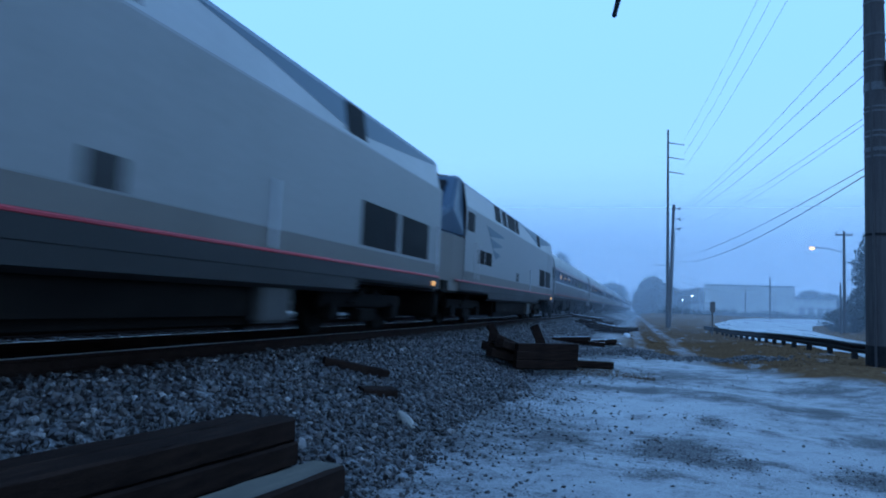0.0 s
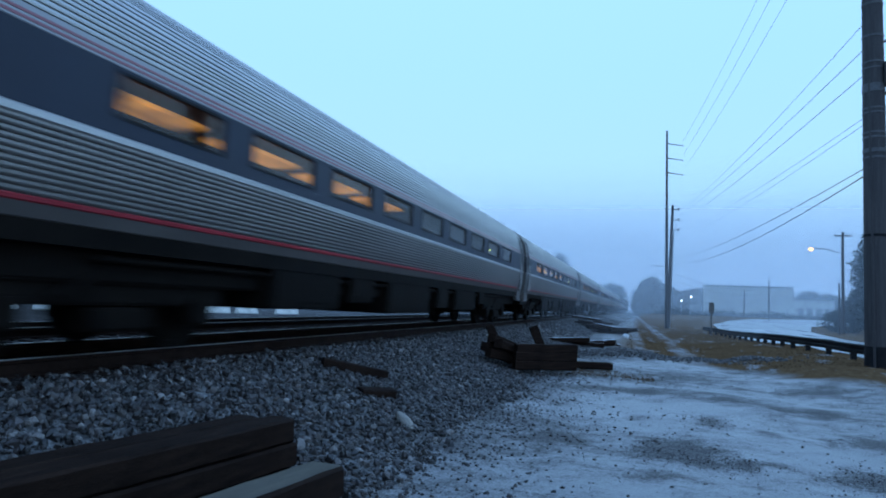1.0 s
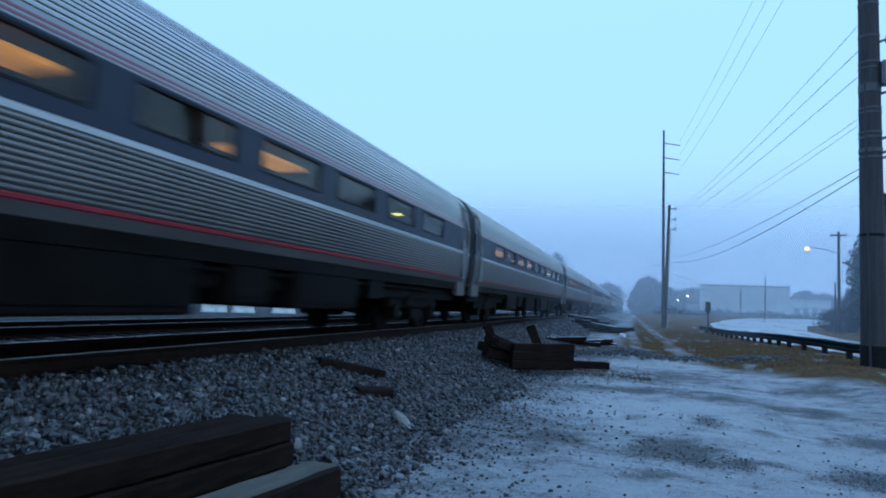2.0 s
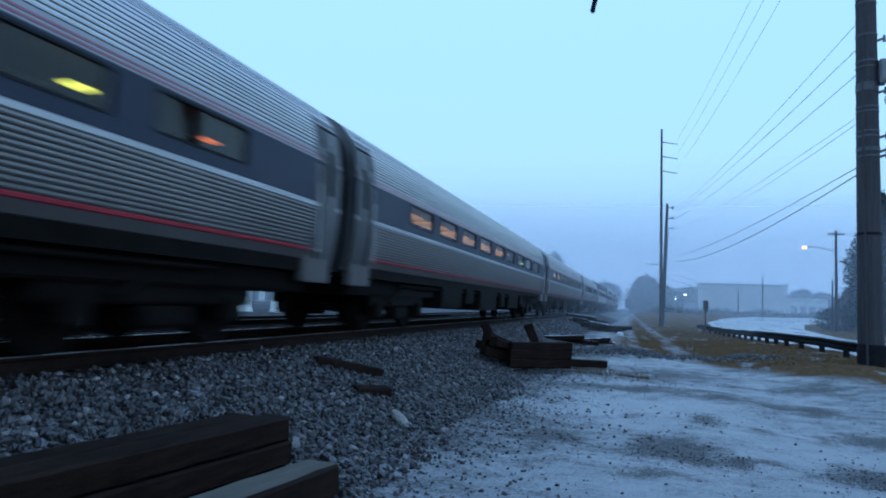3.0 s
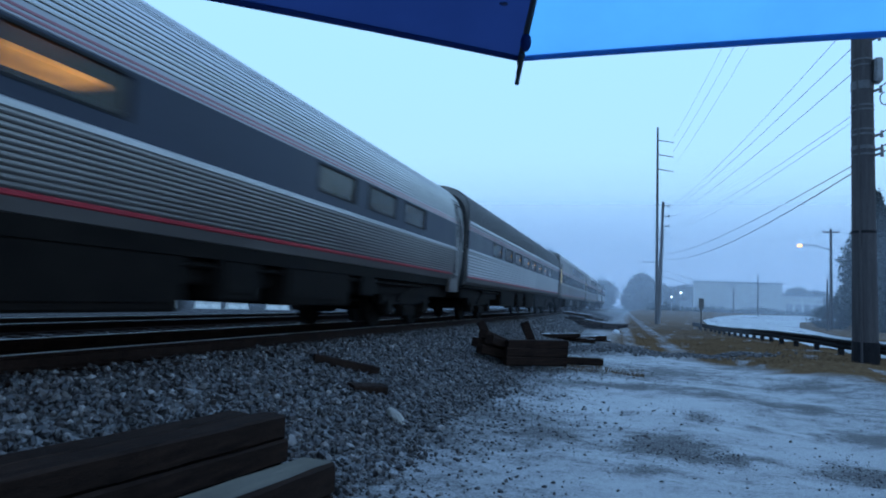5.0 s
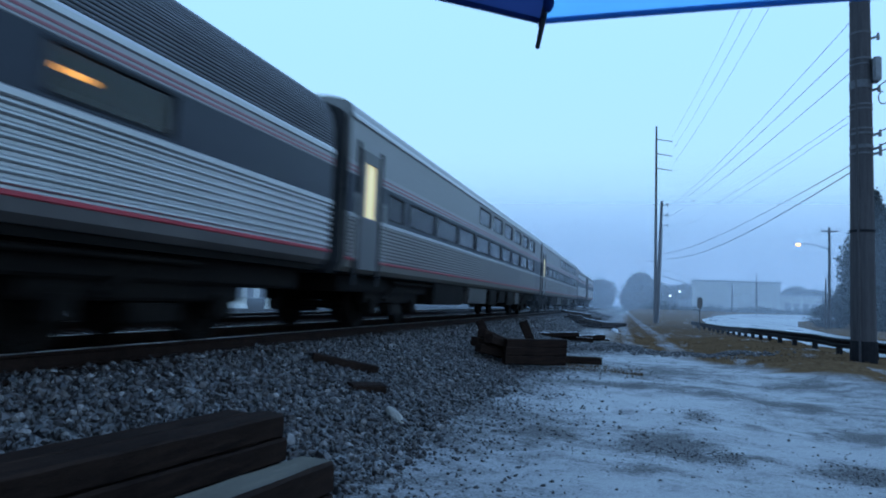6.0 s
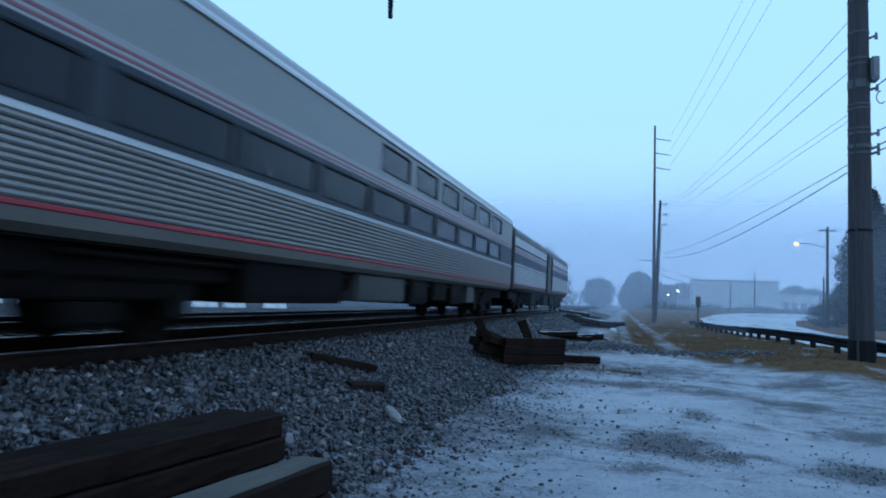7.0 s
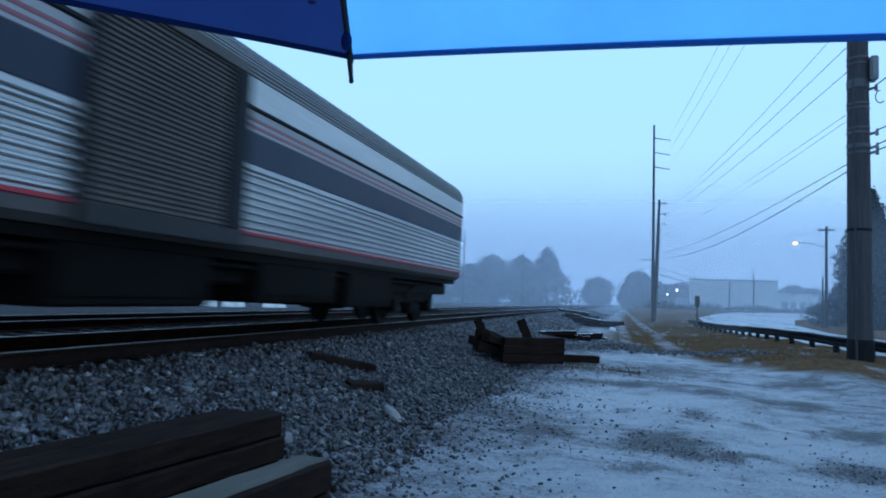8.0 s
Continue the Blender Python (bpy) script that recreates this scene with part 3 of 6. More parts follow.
near_track = track(TRACK, "rusty steel rails with bright heads on dark ties")
far_track = track(TRACK2, "second track of rusty steel rails on dark ties")
tie_bm = block(bmesh.new(), -1.3, 1.3, -0.115, 0.115, -0.35, -0.174, 0.012)
tie_me = bpy.data.meshes.new("tie")
tie_bm.to_mesh(tie_me)
tie_bm.free()
tie_me.materials.append(TIE)
plate_me = bpy.data.meshes.new("tie_plate")
pb = boxed(-0.09, 0.09, -0.095, 0.095, -0.176, -0.1605)
pb.to_mesh(plate_me)
pb.free()
plate_me.materials.append(RAIL_SIDE)
for t, n in ((near_track, 150), (far_track, 110)):
    for i in range(n):
        s = shared("tie", tie_me, t, pose(0.02 * math.sin(i * 7.3), -8 + i * 0.52, 0, 0, 0, 0.8 * math.sin(i * 3.1)))
        if i < 70:
            for x in (-0.753, 0.753):
                shared("tie_plate", plate_me, s, pose(x, 0, 0))

# ---- road, guard rail ----
def road_edges(y):
    left = np.interp(y, [-40, 8, 16, 22, 30, 55, 89, 115, 135, 160, 190], [14, 10.6, 8.4, 6.9, 6.3, 6.2, 8.6, 13.5, 20, 40, 90])
    right = np.interp(y, [-40, 8, 20, 53, 75, 100, 115, 135, 160, 190], [32, 22, 15.5, 14.0, 16.5, 22, 29, 48, 90, 150])
    return left, right


def road():
    ys = np.concatenate([np.arange(-40, 60, 1.0), np.linspace(60.5, 190, 90)])
    co, faces = [], []
    for i, y in enumerate(ys):
        a, b = road_edges(y)
        for k in range(13):
            x = a + (b - a) * k / 12
            co.append((x, y, float(gz(x, y)) + 0.03 + 0.05 * (1 - abs(k - 6) / 6)))
        if i:
            for k in range(12):
                j = i * 13 + k
                faces.append((j - 13, j - 12, j + 1, j))
    me = bpy.data.meshes.new("road")
    me.from_pydata(co, [], faces)
    me.materials.append(ROAD)
    me.shade_smooth()
    return tagged(new("road", me), "wet icy road reflecting the sky", "road", kind="structure")


road()


def guard_line():
    ys = [17.0, 19.0, 20.9, 22.8, 24.7, 26.6, 28.5, 30.4, 32.3, 34.2, 36.1, 38.0, 39.9, 41.8, 43.7, 45.6, 47.5, 49.4, 51.3, 53.2, 55.1]
    return [(float(np.interp(y, [15, 19, 22, 27.5, 40, 50, 55.2], [8.3, 6.9, 6.15, 5.55, 5.45, 5.2, 4.6])), y) for y in ys]


def guard_rail():
    g = empty("guard_rail", pose(0, 0, 0), "dark weathered steel guard rail along the road", "guard rail", kind="structure")
    line = guard_line()
    wave = [(0.0, 0.20), (0.045, 0.24), (0.045, 0.30), (0.0, 0.345), (0.045, 0.39), (0.045, 0.45), (0.0, 0.49)]
    for (x0, y0), (x1, y1) in zip(line, line[1:]):
        bm = bmesh.new()
        z0, z1 = float(gz(x0, y0)), float(gz(x1, y1))
        a = [bm.verts.new((x0 - w, y0 - 0.05, z0 + h)) for w, h in wave]
        b = [bm.verts.new((x1 - w, y1 + 0.05, z1 + h)) for w, h in wave]
        for i in range(6):
            bm.faces.new((a[i], b[i], b[i + 1], a[i + 1]))
        bmesh.ops.solidify(bm, geom=bm.faces[:], thickness=0.012)
        part("beam", bm, RAILGUARD, g)
        bm = boxed(x0 + 0.02, x0 + 0.17, y0 - 0.08, y0 + 0.08, z0 - 0.3, z0 + 0.48, 0.012)
        part("post", bm, RAILGUARD, g)


guard_rail()

# ---- the train ----
REAR, SPEED = 18.747, 34.7035
HW = 1.55
train = []


def ribbed(z0, z1, count, x, depth, crown=0.5):
    """Outline of a corrugated side panel between two heights."""
    pts, p = [], (z1 - z0) / count
    for i in range(count):
        z = z0 + i * p
        if crown:
            pts += [(x - depth, z), (x - depth, z + p * 0.32), (x - depth * 0.2, z + p * 0.40), (x + depth * 0.25, z + p * 0.52), (x + depth * 0.2, z + p * 0.74), (x - depth * 0.3, z + p * 0.92)]
        else:
            pts += [(x - depth, z), (x - depth, z + p * 0.15), (x - 0.004, z + p * 0.19), (x + 0.004, z + p * 0.5), (x + 0.002, z + p * 0.9), (x - 0.006, z + p * 0.98)]
    pts.append((x - depth, z1))
    return pts


def both_sides(name, pts, y0, y1, mat, car, label=""):
    for sx in (1, -1):
        bm = strip(bmesh.new(), [(sx * x, z) for x, z in pts], y0, y1, 0.04)
        bmesh.ops.recalc_face_normals(bm, faces=bm.faces[:])
        part(name, bm, mat, car, label)


def roof_curve(eave_x, eave_z, top_z, n=14, flat=2.2):
    """Right eave to left eave over the top."""
    return [(eave_x * math.copysign(abs(math.cos(a)) ** (2 / flat), math.cos(a)), eave_z + (top_z - eave_z) * abs(math.sin(a)) ** (2 / flat)) for a in np.linspace(0, math.pi, 2 * n + 1)]


def rib_curve(pts, step, depth):
    """Lay corrugations of that step along a curve."""
    out = []
    for (x0, z0), (x1, z1) in zip(pts, pts[1:]):
        d = math.hypot(x1 - x0, z1 - z0)
        k = max(1, round(d / step))
        nx, nz = (z1 - z0) / d, -(x1 - x0) / d
        for i in range(k):
            for f, o in ((0.0, -1), (0.20, -1), (0.26, 0.0), (0.6, 0.15), (0.95, -0.1)):
                u = (i + f) / k
                out.append((x0 + (x1 - x0) * u + nx * o * depth, z0 + (z1 - z0) * u + nz * o * depth))
    out.append(pts[-1])
    return out


def band(name, z0, z1, y0, y1, x, holes, hz0, hz1, mat, car, glass=True):
    """A side panel with window openings; each window is a part with its frame and pane."""
    for sx in (1, -1):
        bm = bmesh.new()
        a, b = sorted((sx * x, sx * (x - 0.05)))
        block(bm, a, b, y0, y1, z0, hz0)
        block(bm, a, b, y0, y1, hz1, z1)
        edges = [y0] + [v for h in holes for v in h] + [y1]
        for p, q in zip(edges[::2], edges[1::2]):
            block(bm, a, b, p, q, hz0, hz1)
        part(name, bm, mat, car)
        for p, q in holes:
            f = bmesh.new()
            fa, fb = sorted((sx * (x - 0.04), sx * (x + 0.008)))
            for box in ((p, q, hz0, hz0 + 0.03), (p, q, hz1 - 0.03, hz1), (p, p + 0.03, hz0 + 0.03, hz1 - 0.03), (q - 0.03, q, hz0 + 0.03, hz1 - 0.03)):
                block(f, fa, fb, *box)
            w = part("window", f, RUBBER, car, "black rubber frame")
            ga, gb = sorted((sx * (x - 0.03), sx * (x - 0.022)))
            part("pane", boxed(ga, gb, p + 0.03, q - 0.03, hz0 + 0.03, hz1 - 0.03), GLASS if glass else SMOKED, w, "tinted glass")


def wheel_mesh():
    bm = bmesh.new()
    prof = [(0.0, 0.06), (0.12, 0.06), (0.14, 0.02), (0.36, 0.01), (0.38, 0.05), (0.455, 0.055), (0.46, -0.06), (0.49, -0.075), (0.49, -0.09), (0.36, -0.09), (0.12, -0.06), (0.0, -0.06)]
    for i in range(24):
        a, b = 2 * math.pi * i / 24, 2 * math.pi * (i + 1) / 24
        for (r0, x0), (r1, x1) in zip(prof, prof[1:]):
            bm.faces.new([bm.verts.new(c) for c in ((x0, r0 * math.cos(a), r0 * math.sin(a)), (x1, r1 * math.cos(a), r1 * math.sin(a)),
                                                     (x1, r1 * math.cos(b), r1 * math.sin(b)), (x0, r0 * math.cos(b), r0 * math.sin(b)))])
    bmesh.ops.remove_doubles(bm, verts=bm.verts[:], dist=0.0005)
    me = bpy.data.meshes.new("wheel")
    bm.to_mesh(me)
    bm.free()
    me.materials.append(BLACK)
    return me


WHEEL = wheel_mesh()
AXLE = bpy.data.meshes.new("axle")
ab = rod(bmesh.new(), (-0.7, 0, 0), (0.7, 0, 0), 0.08)
ab.to_mesh(AXLE)
ab.free()
AXLE.materials.append(BLACK)


def truck(car, y, base=2.6, r=0.46, low=0.30):
    """A two-axle truck: frame, springs, wheels."""
    t = part("truck_frame", bmesh.new(), BLACK, car)
    bm = bmesh.new()
    for sx in (1, -1):
        x = sx * 1.05
        block(bm, x - 0.09, x + 0.09, y - base / 2 - 0.45, y + base / 2 + 0.45, 0.52, 0.78, 0.03)
        for yy in (y - base / 2, y + base / 2):
            block(bm, x - 0.13, x + 0.15, yy - 0.19, yy + 0.19, 0.30, 0.62, 0.03)
        block(bm, x - 0.10, x + 0.16, y - 0.42, y + 0.42, 0.26, 0.50, 0.03)
        for k in (-0.25, 0.25):
            for c in range(5):
                rod(bm, (x + 0.06 * sx, y + k, 0.78 + c * 0.055), (x + 0.06 * sx, y + k, 0.81 + c * 0.055), 0.11, 0.11, 12)
        rod(bm, (x + sx * 0.2, y - 0.9, 0.6), (x + sx * 0.2, y - 0.2, 0.92), 0.035)
    block(bm, -1.0, 1.0, y - 0.3, y + 0.3, 0.6, 0.95, 0.04)
    bm.to_mesh(t.data)
    bm.free()
    for yy in (y - base / 2, y + base / 2):
        ax = shared("axle", AXLE, t, pose(0, yy, r))
        for sx in (1, -1):
            shared("wheel", WHEEL, t, pose(sx * 0.78, yy, r, 0, 0, 0 if sx > 0 else 180))
    return t


def underfloor(car, boxes):
    for y0, y1, z0, mat in boxes:
        bm = bmesh.new()
        block(bm, -1.38, 1.38, y0, y1, z0, 1.12, 0.03)
        b = part("equipment_box", bm, mat, car)
        if y1 - y0 > 1.0:
            for sx in (1, -1):
                lo, hi = sorted((sx * 1.381, sx * 1.40))
                part("hatch", boxed(lo, hi, y0 + 0.12, y1 - 0.12, z0 + 0.1, 1.04, 0.008), mat, b)


def end_wall(car, prof, y, s, open_end=False):
    """Closing wall with a gangway diaphragm and its opening frame."""
    bm = loft(bmesh.new(), prof, [(y - s * 0.06, 0.995, 0), (y, 0.995, 0)])
    part("end_wall", bm, STEEL_OLD, car)
    if y > 12 and open_end:
        inner = [(max(-0.62, min(0.62, x)), min(3.3, z)) for x, z in prof]
    else:
        inner = [(x * 0.95, 1.05 + (z - 1.1) * 0.965) for x, z in prof]
    bm = loft(bmesh.new(), inner, [(y + s * d, k, 0) for d, k in ((0.0, 0.97), (0.05, 1.0), (0.09, 0.95), (0.14, 1.0), (0.18, 0.95), (0.23, 1.0), (0.27, 0.95), (0.285, 0.98), (0.29, 0.93))])
    part("diaphragm", bm, RUBBER, car, "black rubber gangway bellows")
    bm = bmesh.new()
    block(bm, -0.14, 0.14, min(y, y + s * 0.45), max(y, y + s * 0.45), 0.72, 0.98, 0.03)
    part("coupler", bm, BLACK, car)


def side_door(car, y0, y1, z0, z1, x, mat, lit):
    for sx in (1, -1):
        a, b = sorted((sx * (x - 0.02), sx * (x + 0.02)))
        bm = bmesh.new()
        for box in ((y0, y1, z0, z0 + 0.95), (y0, y1, z1 - 0.22, z1), (y0, y0 + 0.2, z0 + 0.95, z1 - 0.22), (y1 - 0.2, y1, z0 + 0.95, z1 - 0.22)):
            block(bm, a, b, *box)
        d = part("side_door", bm, mat, car, "plain grey steel vestibule door")
        ga, gb = sorted((sx * (x - 0.012), sx * (x - 0.004)))
        # A lit pane glows itself, in place of the vestibule behind it.
        part("pane", boxed(ga, gb, y0 + 0.2, y1 - 0.2, z0 + 0.95, z1 - 0.22), PALE if lit else GLASS, d)
        # Dark lines at the door edges, drawn as raised black strips.
        for yy in (y0 - 0.16, y1 + 0.06):
            part("door_edge_strip", boxed(*sorted((sx * (x - 0.03), sx * (x + 0.016))), yy, yy + 0.10, z0 - 0.3, z1 + 0.12, 0.01), RUBBER, d, "black door post")
        for yy in (y0 - 0.24, y1 + 0.24):
            h = bmesh.new()
            rod(h, (sx * (x + 0.05), yy, z0 + 0.15), (sx * (x + 0.05), yy, z0 + 1.35), 0.015, None, 8)
            for zz in (z0 + 0.2, z0 + 1.3):
                rod(h, (sx * (x - 0.02), yy, zz), (sx * (x + 0.05), yy, zz), 0.012, None, 6)
            part("handrail", h, STEEL_BRIGHT, d)


def interior(car, y0, y1, z0, z1, lamps, lampmat, x=1.1, inner=0.86, lining=None):
    """Floor, ceiling and back panel behind the windows, seats and ceiling lamps."""
    bm = bmesh.new()
    block(bm, -x, x, y0, y1, z0 - 0.05, z0)
    block(bm, -1.45, 1.45, y0, y1, z1, z1 + 0.03)
    block(bm, -0.03, 0.03, y0, y1, z0, z1)
    part("interior_lining", bm, lining or INSIDE, car)
    bm = bmesh.new()
    y = y0 + 0.6
    while y < y1 - 0.6:
        for sx in (1, -1):
            lo, hi = sorted((sx * 0.35, sx * 1.3))
            block(bm, lo, hi, y, y + 0.14, z0, z0 + 0.62, 0.04)
        y += 1.06
    tagged(part("seat_backs", bm, SEAT, car), kind="stuff")
    for a, b in lamps:
        for sx in (1, -1):
            lo, hi = sorted((sx * inner, sx * 1.34))
            part("reading_lamp", boxed(lo, hi, a, b, z1 - 0.30, z1 - 0.25, 0.01), lampmat, car)


def shell(car, L, low, belt, letter, eave, top, lower_ribs, roof_ribs, roof_mat, lower_mat, lower_depth=0.014, roof_flat=2.2, letter_rows=2, last=False, skirt=None, tuck=0.0, eave_x=HW):
    """Common coach body: skirt, red stripe, corrugated lower side, belt rail, letterboard, roof."""
    h = L / 2

    def tucked(pts):
        return [(x - tuck * (max(0.0, belt - z) / (belt - low)) ** 2, z) for x, z in pts]

    both_sides("skirt", tucked([(HW - 0.12, low - 0.20), (HW - 0.03, low - 0.12), (HW - 0.01, low)]), -h, h, skirt or COACH_SILL, car)
    both_sides("red_stripe", tucked([(HW - 0.008, low), (HW + 0.004, low + 0.012), (HW + 0.004, low + 0.045), (HW - 0.008, low + 0.055)]), -h, h, RED, car, "bright red stripe")
    both_sides("lower_panel", tucked(ribbed(low + 0.055, belt - 0.09, lower_ribs, HW, lower_depth, lower_depth > 0.03)), -h, h, lower_mat, car, "corrugated stainless steel")
    both_sides("belt_rail", [(HW - 0.01, belt - 0.09), (HW + 0.012, belt - 0.075), (HW + 0.012, belt - 0.02), (HW - 0.005, belt)], -h, h, STEEL_BRIGHT, car)
    lean = HW - eave_x
    rows = [(HW - 0.005, letter[0]), (HW + 0.002 - lean * 0.05, letter[0] + 0.01), (HW + 0.002 - lean, letter[1])]
    both_sides("letterboard", rows, -h, h, LETTER, car)
    step = (letter[1] - letter[0]) / (letter_rows + 1)
    for i in range(letter_rows):
        z = letter[0] + step * (i + 0.55)
        both_sides("pinstripe", [(HW + 0.0055 + k - lean * (z + step * d - letter[0]) / (letter[1] - letter[0]), z + step * d) for d, k in ((0.0, 0.0), (0.25, 0.001), (0.5, 0.0))], -h, h, PINK, car)
    curve = roof_curve(eave_x, eave, top, 12, roof_flat)
    if roof_ribs:
        curve = rib_curve(curve, roof_ribs, 0.024)
    bm = strip(bmesh.new(), curve, -h, h)
    bmesh.ops.recalc_face_normals(bm, faces=bm.faces[:])
    part("roof", bm, roof_mat, car)
    flank = [(HW - 0.1 - tuck, low - 0.2), (HW - 0.01 - tuck, low), (HW - 0.02 - tuck * 0.25, (low + belt) / 2), (HW - 0.02, belt), (HW - 0.02, letter[0])]
    prof = flank + roof_curve(eave_x - 0.02, eave, top - 0.02, 12, roof_flat) + [(-x, z) for x, z in flank[::-1]]
    for s in (1, -1):
        end_wall(car, prof, s * (h - 0.01), s, last)
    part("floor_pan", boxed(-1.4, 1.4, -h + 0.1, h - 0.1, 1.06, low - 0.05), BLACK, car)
    # Dark block added to close the bright gap beneath the floor.
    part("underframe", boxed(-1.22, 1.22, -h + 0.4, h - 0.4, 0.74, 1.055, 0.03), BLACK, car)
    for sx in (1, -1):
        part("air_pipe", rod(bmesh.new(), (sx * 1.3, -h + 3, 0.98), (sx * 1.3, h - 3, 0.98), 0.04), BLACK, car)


def place_car(car, behind):
    """behind: metres from the car's middle to the rear of the train."""
    train.append((car, behind))
    return car


AISLE = glowing("red aisle lamp", (1.0, 0.28, 0.10), 1.3)


def coach_side(z):
    """Half width of a round-sided coach at a height."""
    if z < 2.15:
        return HW - 0.08 * ((2.15 - z) / 0.77) ** 2
    if z < 2.98:
        return HW - 0.05 * max(0.0, z - 2.8) / 0.18
    return 1.50 * (1 - ((z - 2.98) / 1.15) ** 2.2) ** (1 / 2.2)


def vestibule(car, h, s):
    """Plain end bay of a coach: a curved side, a door edged with a dark strip, a step below."""
    def skin(z0, z1, proud, n=12):
        return [(coach_side(z) + proud, z) for z in np.linspace(z0, z1, n)]

    def reach(a, b):
        return sorted((s * (h - a), s * (h - b)))

    both_sides("vestibule_side", skin(1.18, 3.52, 0.008), *reach(0.85, 0.01), DOORGREY, car, "plain grey vestibule side")
    both_sides("door_edge_strip", skin(1.10, 3.40, 0.016), *reach(0.68, 0.57), RUBBER, car, "black door post")
    both_sides("side_door", skin(1.18, 3.34, 0.014), *reach(0.55, 0.12), DOORGREY, car, "plain grey steel vestibule door")
    both_sides("door_pane", skin(2.30, 3.02, 0.019), *reach(0.44, 0.24), DARKGLASS, car, "dark narrow door window")
    both_sides("door_lintel", skin(3.36, 3.41, 0.02, 4), *reach(0.70, 0.08), RUBBER, car)
    for sx in (1, -1):
        a, b = sorted((sx * (HW - 0.22), sx * (HW - 0.09)))
        part("step_well", boxed(a, b, *reach(0.95, 0.06), 0.90, 1.32, 0.02), COACH_SILL, car)
        bm = bmesh.new()
        y = s * (h - 0.76)
        x = sx * (coach_side(1.9) + 0.05)
        rod(bm, (x, y, 1.35), (x, y, 2.45), 0.015, None, 8)
        for z in (1.4, 2.4):
            rod(bm, (sx * (HW - 0.05), y, z), (x, y, z), 0.012, None, 6)
        part("handrail", bm, STEEL_BRIGHT, car)


def amfleet(lights, cafe, behind, label, amber=False):
    car = place_car(empty("coach", pose(TRACK, 0, 0), label, "railway coach", "coaches of the train"), behind)
    L, h = 25.3, 12.65
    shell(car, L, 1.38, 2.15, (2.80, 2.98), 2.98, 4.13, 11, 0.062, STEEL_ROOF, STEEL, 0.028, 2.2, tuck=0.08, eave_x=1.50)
    if cafe:
        holes = [(-8.6 + i * 2.15, -7.1 + i * 2.15) for i in range(4)] + [(3.4 + i * 2.05, 4.9 + i * 2.05) for i in range(3)]
    else:
        holes = [(-9.75 + i * 2.25, -8.1 + i * 2.25) for i in range(9)]
    band("window_band", 2.15, 2.80, -h, h, HW, holes, 2.30, 2.77, BAND, car)
    lamps = []
    for i, (a, b) in enumerate(holes):
        if lights[i % len(lights)] == "1":
            lamps.append((a - 0.1, b - 0.1))
    interior(car, -10.6, 10.6, 1.6, 2.92, lamps, WARM)
    for sx in (1, -1):
        if not cafe:
            part("exit_sign", boxed(*sorted((sx * 1.05, sx * 1.25)), 7.55, 7.72, 2.585, 2.61, 0.01), LIME, car, "glowing yellow green sign")
            if amber:
                part("aisle_lamp", boxed(*sorted((sx * 1.1, sx * 1.25)), 9.55, 9.73, 2.55, 2.575, 0.01), AISLE, car, "small red lamp")
    vestibule(car, h, 1)
    vestibule(car, h, -1)
    truck(car, -9.1)
    truck(car, 9.1)
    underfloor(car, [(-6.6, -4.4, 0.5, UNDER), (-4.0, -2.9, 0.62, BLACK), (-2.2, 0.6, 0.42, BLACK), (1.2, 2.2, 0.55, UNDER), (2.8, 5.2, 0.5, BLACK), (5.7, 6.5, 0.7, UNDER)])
    return car


def viewliner(behind, label, first_high):
    car = place_car(empty("sleeping_car", pose(TRACK, 0, 0), label, "railway coach", "sleeping cars of the train"), behind)
    L, h = 25.4, 12.7
    shell(car, L, 1.29, 2.14, (2.83, 3.06), 3.92, 4.26, 10, 0, SILVER_LIGHT, STEEL, 0.028, 2.9, 2, skirt=LOCO_SILL)
    low = [(-10.7, -9.75)] + [(-9.4 + i * 2.2, -7.38 + i * 2.2) for i in range(9)]
    high = [(-9.0 + i * 2.2, -7.25 + i * 2.2) for i in range(first_high, 9)]
    band("window_band", 2.14, 2.83, -h, h, HW, low, 2.22, 2.76, DARKBAND, car, False)
    band("upper_band", 3.06, 3.80, -h, h, HW - 0.004, high, 3.16, 3.72, SILVER, car, False)
    both_sides("roof_gutter", [(HW - 0.01, 3.80), (HW + 0.03, 3.82), (HW + 0.03, 3.86), (HW, 3.92)], -h, h, STEEL_BRIGHT, car)
    interior(car, -11.4, 12.0, 1.6, 2.9, [(-10.3, -9.9)], YELLOW, 1.1, 1.26, SEAT)
    side_door(car, -h + 0.5, -h + 1.4, 1.15, 3.35, HW + 0.012, DOORGREY, True)
    truck(car, -9.1)
    truck(car, 9.1)
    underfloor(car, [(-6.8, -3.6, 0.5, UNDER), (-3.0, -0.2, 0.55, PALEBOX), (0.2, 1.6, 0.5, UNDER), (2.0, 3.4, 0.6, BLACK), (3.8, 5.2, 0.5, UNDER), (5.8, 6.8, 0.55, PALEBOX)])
    return car


AMBERBAR = glowing("amber table lamp", (1.0, 0.5, 0.12), 1.6)


